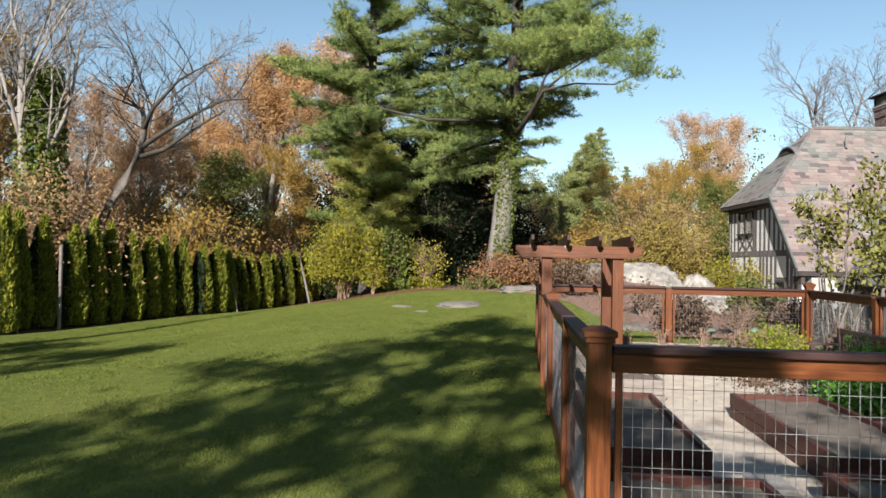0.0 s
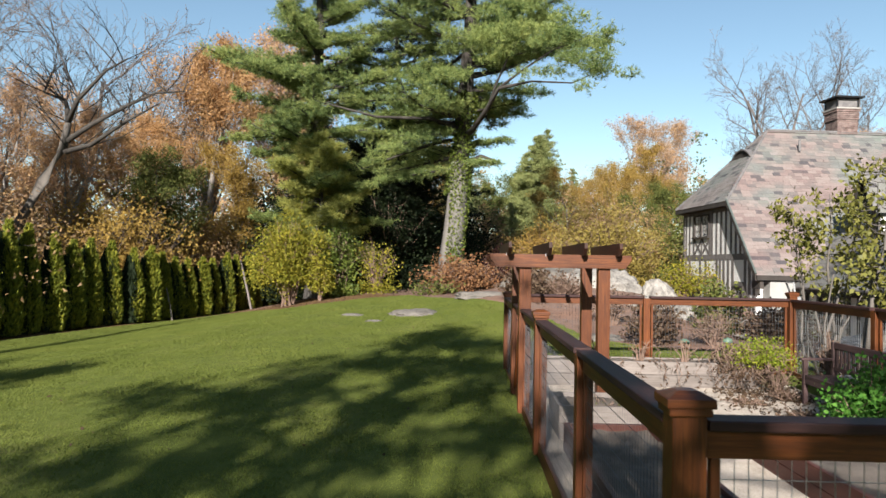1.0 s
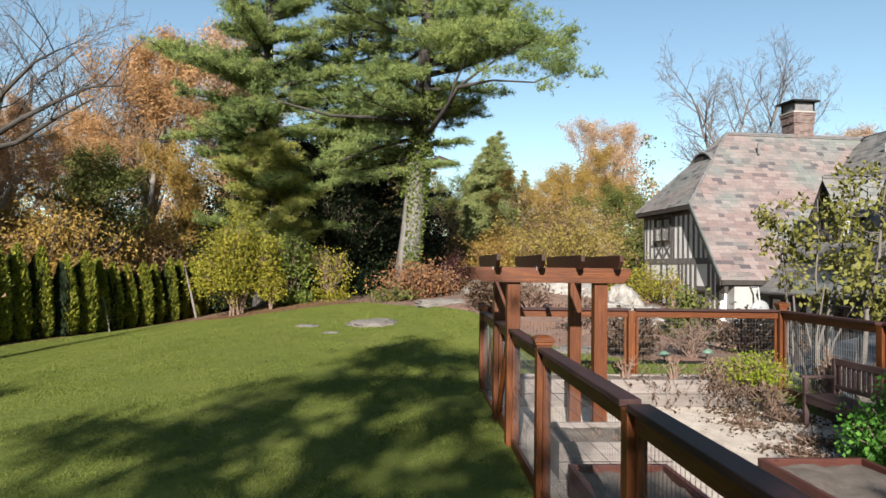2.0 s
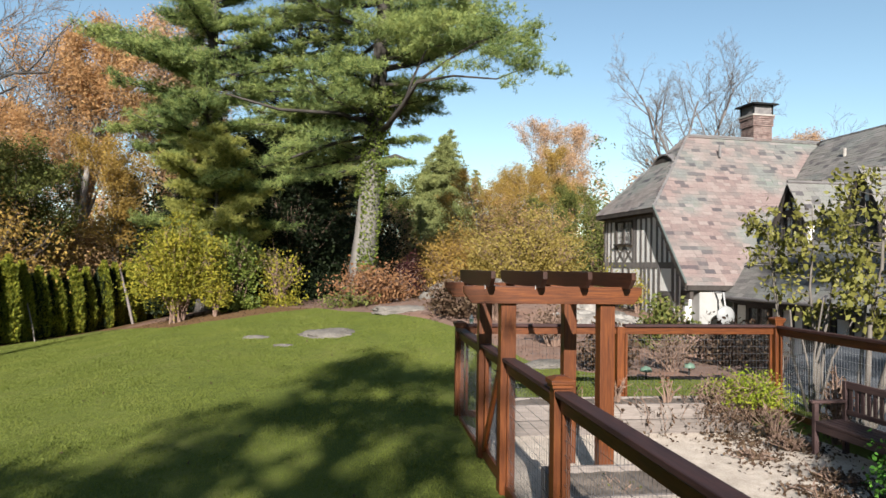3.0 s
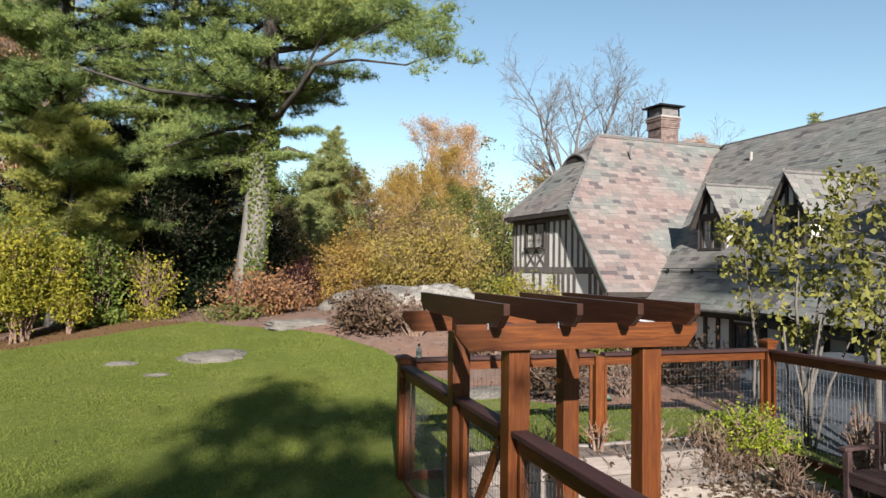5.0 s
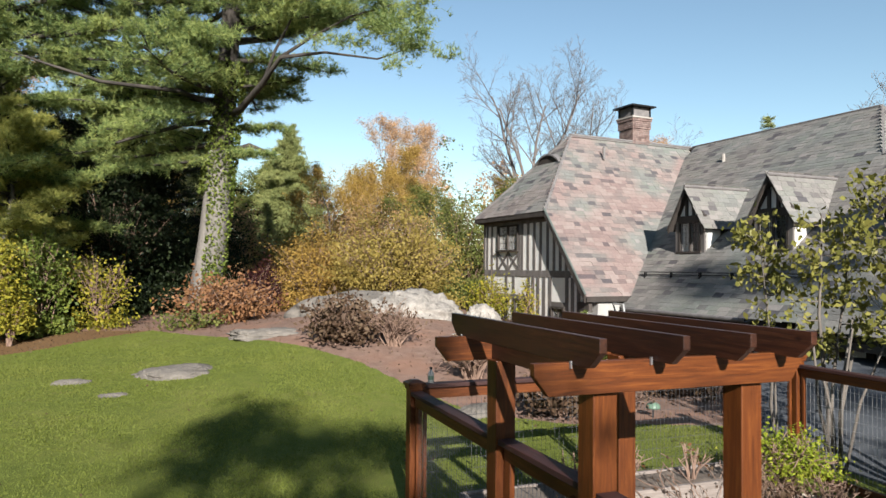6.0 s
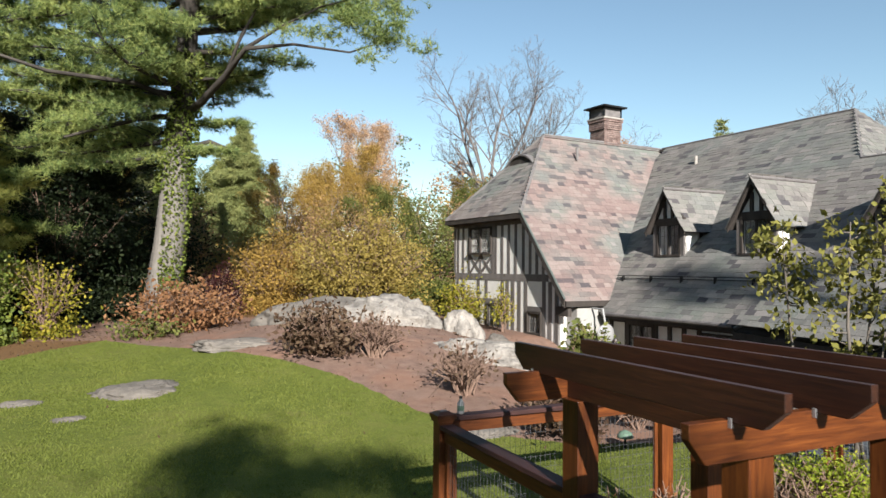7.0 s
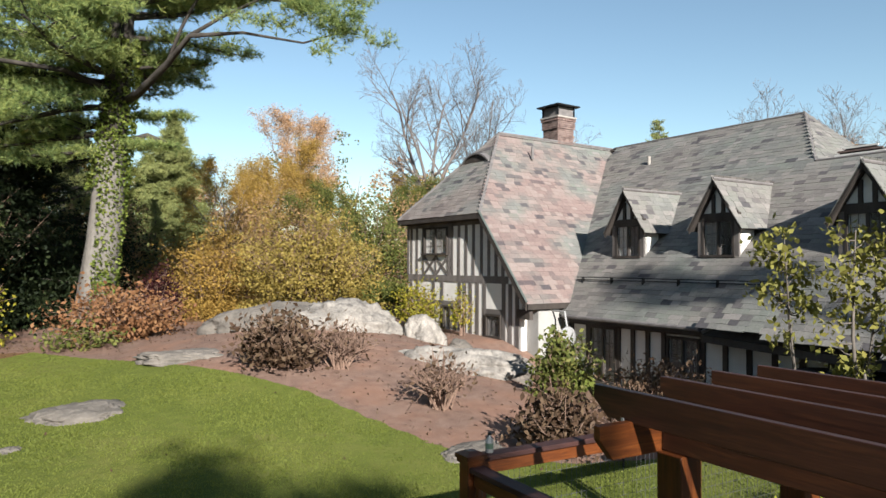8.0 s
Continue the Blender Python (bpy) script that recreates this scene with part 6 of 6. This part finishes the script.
def build_thickets():
    rng = np.random.default_rng(55)
    spots = [(hedge_x(17.7 + 2.9 * k) - 4.2 - 1.2 * (k % 3), 17.7 + 2.9 * k) for k in range(6)] + [(-13 - 2.4 * k, 34 + (k % 3) * 4) for k in range(7)] + [(-22 + 4.4 * k, 41 + (k % 3) * 2.5) for k in range(13)] + [(-24 - (k % 2) * 4, 28 + 5 * k) for k in range(4)] + [(34 + 6 * k, 52 - 2 * k) for k in range(6)]
    for k, (x, y) in enumerate(spots):
        src = (THICKET, THICKET_GOLD)[k % 2]
        m = at(x, y, rng.uniform(0, 360), -0.1, rng.uniform(0.9, 1.3))
        if k < 2:
            src.matrix_world = m
        else:
            copy_thing(src, m).matrix_world = m


build_thickets()
ivy_tree = leafy_tree("ivy_tree", "bare tree wrapped in dark green ivy", "tree", 122, 15, 0.3, None, 0, 0.1, (0.03, 0), GREYBARK, 0.6, 6, 0.4, 0.4, depth=4, m=at(-18.5, 20.5))
rng_i = np.random.default_rng(8)
zi = rng_i.uniform(0, 9.5, 9000)
ai, ri = rng_i.uniform(0, 6.283, 9000), np.sqrt(rng_i.uniform(0, 1, 9000)) * (0.45 + 0.5 * np.sin(np.clip(zi / 8.5, 0, 1) * 2.6))
part("ivy", leaf_mesh("ivy", np.stack([ri * np.cos(ai) + 0.04 * zi * 0.3, ri * np.sin(ai), zi], 1), 0.16, rng_i, IVY, 0.9, 0.6), None, ivy_tree, "dense ivy on the trunk")


# ---- rocks ----
def rock(name, label, x, y, sx, sy, sz, seed, material_, turn=0, sink=0.35, rough=0.22):
    bm = bmesh.new()
    bmesh.ops.create_icosphere(bm, subdivisions=5, radius=1.0)
    for v in bm.verts:
        p = v.co.copy()
        a = noise.fractal(p * 1.1 + Vector((seed, 0, 0)), 1.0, 2.0, 5) * rough
        c = noise.cell(p * 2.2 + Vector((0, seed, 0))) * rough * 0.28 - rough * 0.5 * max(0.0, 0.12 - abs(noise.noise(p * 2.4 + Vector((0, 0, seed))))) / 0.12
        c += noise.ridged_multi_fractal(p * 3.0 + Vector((seed, seed, 0)), 1.0, 2.1, 4, 1.0, 2.0) * rough * 0.12
        v.co = p * (1 + a + c)
        v.co.z = max(v.co.z, -0.6)
        v.co = Vector((v.co.x * sx, v.co.y * sy, v.co.z * sz))
    me = bpy.data.meshes.new(name)
    bm.to_mesh(me)
    bm.free()
    me.shade_smooth()
    me.materials.append(material_)
    ob = new(name, me)
    ob.matrix_world = pose(x, y, land1(x, y) - sz * sink + 0.1 * sz, 0, 0, turn)
    return tagged(ob, label, "rock")


rock("boulder", "large pale grey bedrock outcrop rising from the mulch", 3.95, 21.5, 1.6, 1.2, 0.9, 3, PALEROCK, 6)
rock("boulder", "grey rounded ledge beside the outcrop", 2.5, 22.2, 1.9, 1.25, 0.72, 7, ROCK, -8, 0.35, 0.12)
rock("boulder", "pale square-sided boulder near the house", 5.75, 20.6, 0.62, 0.5, 0.75, 9, PALEROCK, 20)
rock("flat_rock", "flat pale rock sloping out of the mulch", 4.95, 17.7, 1.5, 0.8, 0.42, 12, PALEROCK, -38)
rock("flat_rock", "low grey rock in the lawn", -2.1, 17.4, 0.85, 0.62, 0.22, 15, ROCK, 8, 0.5)
rock("flat_rock", "thin grey rock flush with the lawn", -3.9, 17.2, 0.36, 0.24, 0.1, 16, ROCK, 0, 0.6)
rock("flat_rock", "thin pale rock at the grass edge", -3.1, 15.9, 0.3, 0.18, 0.08, 17, ROCK, 20, 0.6)
rock("flat_rock", "flat pale ledge at the lawn's edge", 0.05, 20.0, 1.15, 0.55, 0.17, 18, ROCK, -30, 0.5)
rock("boulder", "brown-grey rock at the foot of the timbered wall", 7.4, 19.6, 1.0, 0.5, 0.5, 21, ROCK, -25)
rock("boulder", "small grey stone beside the pale boulder", 6.6, 20.2, 0.4, 0.35, 0.35, 22, ROCK, 0)
rock("flat_rock", "low stone behind the back fence", 2.3, 12.9, 0.5, 0.3, 0.14, 23, ROCK, 10)


# ---- bench ----
def build_bench():
    b = thing("garden_bench", "weathered dark wooden slatted garden bench facing the path", "bench")
    x0, x1, y0, y1, zs = 4.15, 4.62, 6.05, 7.6, 0.47
    for y in (y0, y1 - 0.06):
        part("leg", Geo().box(x0, y, 0.04, x0 + 0.06, y + 0.06, 0.68), BENCHWOOD, b, bevel=0.005)
        part("leg", Geo().box(x1 - 0.06, y, 0.04, x1, y + 0.06, 0.95), BENCHWOOD, b, bevel=0.005)
        part("armrest", Geo().box(x0 - 0.04, y - 0.01, 0.68, x1 - 0.05, y + 0.07, 0.715), BENCHWOOD, b, bevel=0.006)
    for k in range(5):
        x = x0 + 0.01 + 0.09 * k
        part("seat_slat", Geo().box(x, y0 + 0.005, zs - 0.03, x + 0.075, y1 - 0.005, zs), BENCHWOOD, b, bevel=0.004)
    part("apron", Geo().box(x0 + 0.01, y0 + 0.06, zs - 0.12, x0 + 0.04, y1 - 0.06, zs - 0.035), BENCHWOOD, b)
    part("back_rail", Geo().box(x1 - 0.05, y0 + 0.06, 0.86, x1 - 0.01, y1 - 0.06, 0.95), BENCHWOOD, b, bevel=0.005)
    part("back_rail", Geo().box(x1 - 0.05, y0 + 0.06, 0.54, x1 - 0.01, y1 - 0.06, 0.6), BENCHWOOD, b, bevel=0.005)
    for k in range(14):
        y = y0 + 0.1 + 0.1 * k
        part("back_slat", Geo().box(x1 - 0.04, y, 0.6, x1 - 0.02, y + 0.055, 0.86), BENCHWOOD, b, bevel=0.003)


build_bench()


# ---- lawn grass ----
def build_grass():
    """Blades standing in drifts of height and lean, thickest along the walk."""
    rng = np.random.default_rng(4)
    n = 900000
    x, y = rng.uniform(-14.0, 6.0, n), -4.5 + 29 * rng.uniform(0, 1, n) ** 1.5 + rng.normal(0, 0.5, n)
    zz = zones(x, y)
    keep = (zz["mulch"] < 0.42) & (zz["gravel"] < 0.3) & (zz["litter"] < 0.5) & ((x < -0.03) | (y > 9.45)) & (x - 0.9 * y < 3.0)
    x, y = x[keep], y[keep]
    z = land(x, y)
    n = len(x)
    p = np.stack([x, y, z - 0.005], 1)
    a = rng.uniform(0, 2 * math.pi, n)
    s = np.stack([np.cos(a), np.sin(a), np.zeros(n)], 1) * (0.0055 + 0.0005 * np.clip(y, 0, 22))[:, None]
    drift = 0.75 + 0.3 * np.sin(x * 2.1 + np.sin(y * 1.3)) * np.sin(y * 1.7 + np.sin(x * 0.9)) + 0.2 * np.sin(x * 7.3 + 2 * np.sin(y * 4)) * np.sin(y * 6.1)
    tall = rng.uniform(0.02, 0.042, n) * np.clip(drift, 0.4, 1.3)
    tip = np.stack([rng.normal(0, 0.5, n) * tall, rng.normal(0.1, 0.5, n) * tall, tall], 1)
    v = np.stack([p - s, p + s, p + tip], 1)
    tagged(new("lawn_grass", quads("lawn_grass", v, GRASSBLADE, 3)), "mown green grass blades of the lawn", "grass", kind="stuff")


build_grass()


# ---- withered garden plants and small things ----
def build_vines():
    rng = np.random.default_rng(66)
    t = thing("dead_vine", "withered brown vines trailing over the grey timber bed", "plant")
    stems, pts = Geo(), []
    for k in range(95):
        x = 4.1 - (0.8 * rng.uniform() if k % 5 else 2.9 * rng.uniform())
        p = Vector((x, 8.7 + rng.uniform(0, 0.4), 0.5 + rng.uniform(0, 0.28)))
        way = [p]
        for i in range(5):
            p = p + Vector((rng.normal(0, 0.07), -0.07 * rng.uniform(0.3, 1.2), -0.1 * rng.uniform(0.2, 1.3)))
            p.y = min(p.y, 8.69) if p.z < 0.47 else p.y
            p.z = max(p.z, 0.07)
            way.append(p.copy())
        stems.tube(way, [0.006, 0.006, 0.005, 0.004, 0.003, 0.002], 3)
        pts += [tuple(q + Vector(rng.normal(0, 0.03, 3))) for q in way[1:] for _ in range(3) if rng.uniform() < 0.6]
    part("stem", stems, TWIG, t)
    part("foliage", leaf_mesh("foliage", np.array(pts), 0.06, rng, DRYLEAF, 0.5, 0.8), None, t)


build_vines()
for seed_, (x, y, w, h, n, st) in enumerate(((4.1, 8.3, 0.7, 0.5, 160, 30), (4.72, 7.9, 0.5, 1.0, 260, 30), (4.0, 7.8, 0.6, 0.2, 140, 20), (3.3, 7.5, 0.6, 0.08, 90, 14), (3.7, 6.6, 0.7, 0.08, 110, 14), (3.2, 6.1, 0.7, 0.07, 110, 14))):
    shrub("dead_perennial", "flopped brown dead perennial on the gravel", "plant", 300 + seed_, w, h, n, 0.06, DRYLEAF, st, m=pose(x, y, 0.05), skirt=0.1, group="withered plants")
for seed_, (x, y) in enumerate(((1.5, 9.0), (2.2, 9.05), (2.9, 8.95))):
    shrub("dead_perennial", "thin dry stalks standing in the timber bed", "plant", 330 + seed_, 0.5, 0.4, 16, 0.05, PALEDRY, 9, m=pose(x, y, 0.42), skirt=0.0, group="withered plants")
shrub("weed_clump", "low green weeds in the grey bed", "plant", 340, 0.5, 0.1, 90, 0.035, OLIVE, 12, m=pose(0.85, 5.65, 0.3), skirt=0.1)
DISHPAINT = surface("white_paint", (0.198, 0.198, 0.1944, 1), (0.252, 0.252, 0.2484, 1), 4, 0.4, 0.05)
MINT = surface("mint_enamel", (0.0672, 0.1188, 0.084, 1), (0.1092, 0.1584, 0.114, 1), 6, 0.45, 0.1)


def satellite_dish(m):
    t = thing("satellite_dish", "round white satellite dish on a bracket beside the white pillar", "satellite dish", m)
    part("bracket", Geo().tube([(0, 0.6, 2.3), (0, 0.1, 2.3), (0, -0.06, 1.65)], [0.03, 0.03, 0.03], 8), DISHPAINT, t)
    g, rings, sides = Geo(), 6, 24
    for side, off in ((0, 0.0), (1, 0.015)):
        for i in range(rings + 1):
            r = 0.3 * i / rings
            for k in range(sides):
                a = 2 * math.pi * k / sides
                g.v.append((r * math.cos(a), -0.12 + 0.9 * r * r + off, 1.6 + r * math.sin(a)))
    n = (rings + 1) * sides
    for side in (0, 1):
        for i in range(rings):
            for k in range(sides):
                q = side * n + i * sides + k
                r = side * n + i * sides + (k + 1) % sides
                g.f.append((q, r, r + sides, q + sides))
    for k in range(sides):
        q, r = rings * sides + k, rings * sides + (k + 1) % sides
        g.f.append((q, r, r + n, q + n))
    part("reflector", g, DISHPAINT, t, smooth=True)
    part("arm", Geo().tube([(0, -0.05, 1.35), (0, -0.4, 1.45)], [0.012, 0.012], 6), LEAD, t)
    part("receiver", Geo().tube([(0, -0.38, 1.45), (0, -0.46, 1.48)], [0.03, 0.03], 8), LEAD, t)


satellite_dish(HA @ pose(0.8, -0.55, -0.72, 0, 0, -4))
for x, y in ((3.75, 11.6), (4.75, 11.95)):
    t = thing("garden_light", "small mint green garden light on a stake in the mulch", "garden light", pose(x, y, land1(x, y)), group="garden lights")
    part("stake", Geo().tube([(0, 0, -0.1), (0, 0, 0.16)], [0.015, 0.015], 6), BLACKMETAL, t)
    part("shade", Geo().tube([(0, 0, 0.14), (0, 0, 0.16), (0, 0, 0.21), (0, 0, 0.24)], [0.11, 0.112, 0.085, 0.02], 14), MINT, t, smooth=True)


def bottle(x, y, z):
    """A small clear bottle with a dark screw cap."""
    t = thing("plastic_bottle", "small pale plastic bottle standing on the fence rail", "bottle", pose(x, y, z))
    part("body", Geo().tube([(0, 0, 0), (0, 0, 0.006), (0, 0, 0.09), (0, 0, 0.115), (0, 0, 0.13)], [0.027, 0.03, 0.03, 0.014, 0.012], 14), DISHPAINT, t, smooth=True)
    part("label_band", Geo().tube([(0, 0, 0.03), (0, 0, 0.07)], [0.0306, 0.0306], 14), MINT, t, "pale green label band")
    part("cap", Geo().tube([(0, 0, 0.13), (0, 0, 0.15)], [0.0145, 0.0145], 10), BLACKMETAL, t, "dark screw cap")


bottle(0.17, 9.41, RAIL + 0.06)


def build_fallen_leaves():
    rng = np.random.default_rng(14)
    n = 24000
    x, y = rng.uniform(-9, 8, n), rng.uniform(-2, 27, n)
    heap = np.array([(3.3, 7.5), (3.7, 6.6), (3.1, 6.1), (4.2, 7.9), (3.9, 5.9), (3.6, 8.3)])[rng.integers(0, 6, 1500)]
    x[:1500], y[:1500] = (heap + rng.normal(0, 0.24, (1500, 2))).T
    zz = zones(x, y)
    odds = 0.9 * zz["mulch"] * 0.35 + 1.0 * zz["gravel"] * step(2.2, 3.8, x) * step(4, 6, y) + 0.008 + 0.5 * zz["litter"]
    keep = rng.uniform(0, 1, n) < odds
    x, y = x[keep], y[keep]
    p = np.stack([x, y, land(x, y) + 0.012], 1)
    tagged(new("fallen_leaves", leaf_mesh("fallen_leaves", p, 0.062, rng, DRYLEAF, 0.6, 0.0, 3.0)), "scattered dry brown fallen leaves", "leaf litter", kind="stuff")


build_fallen_leaves()
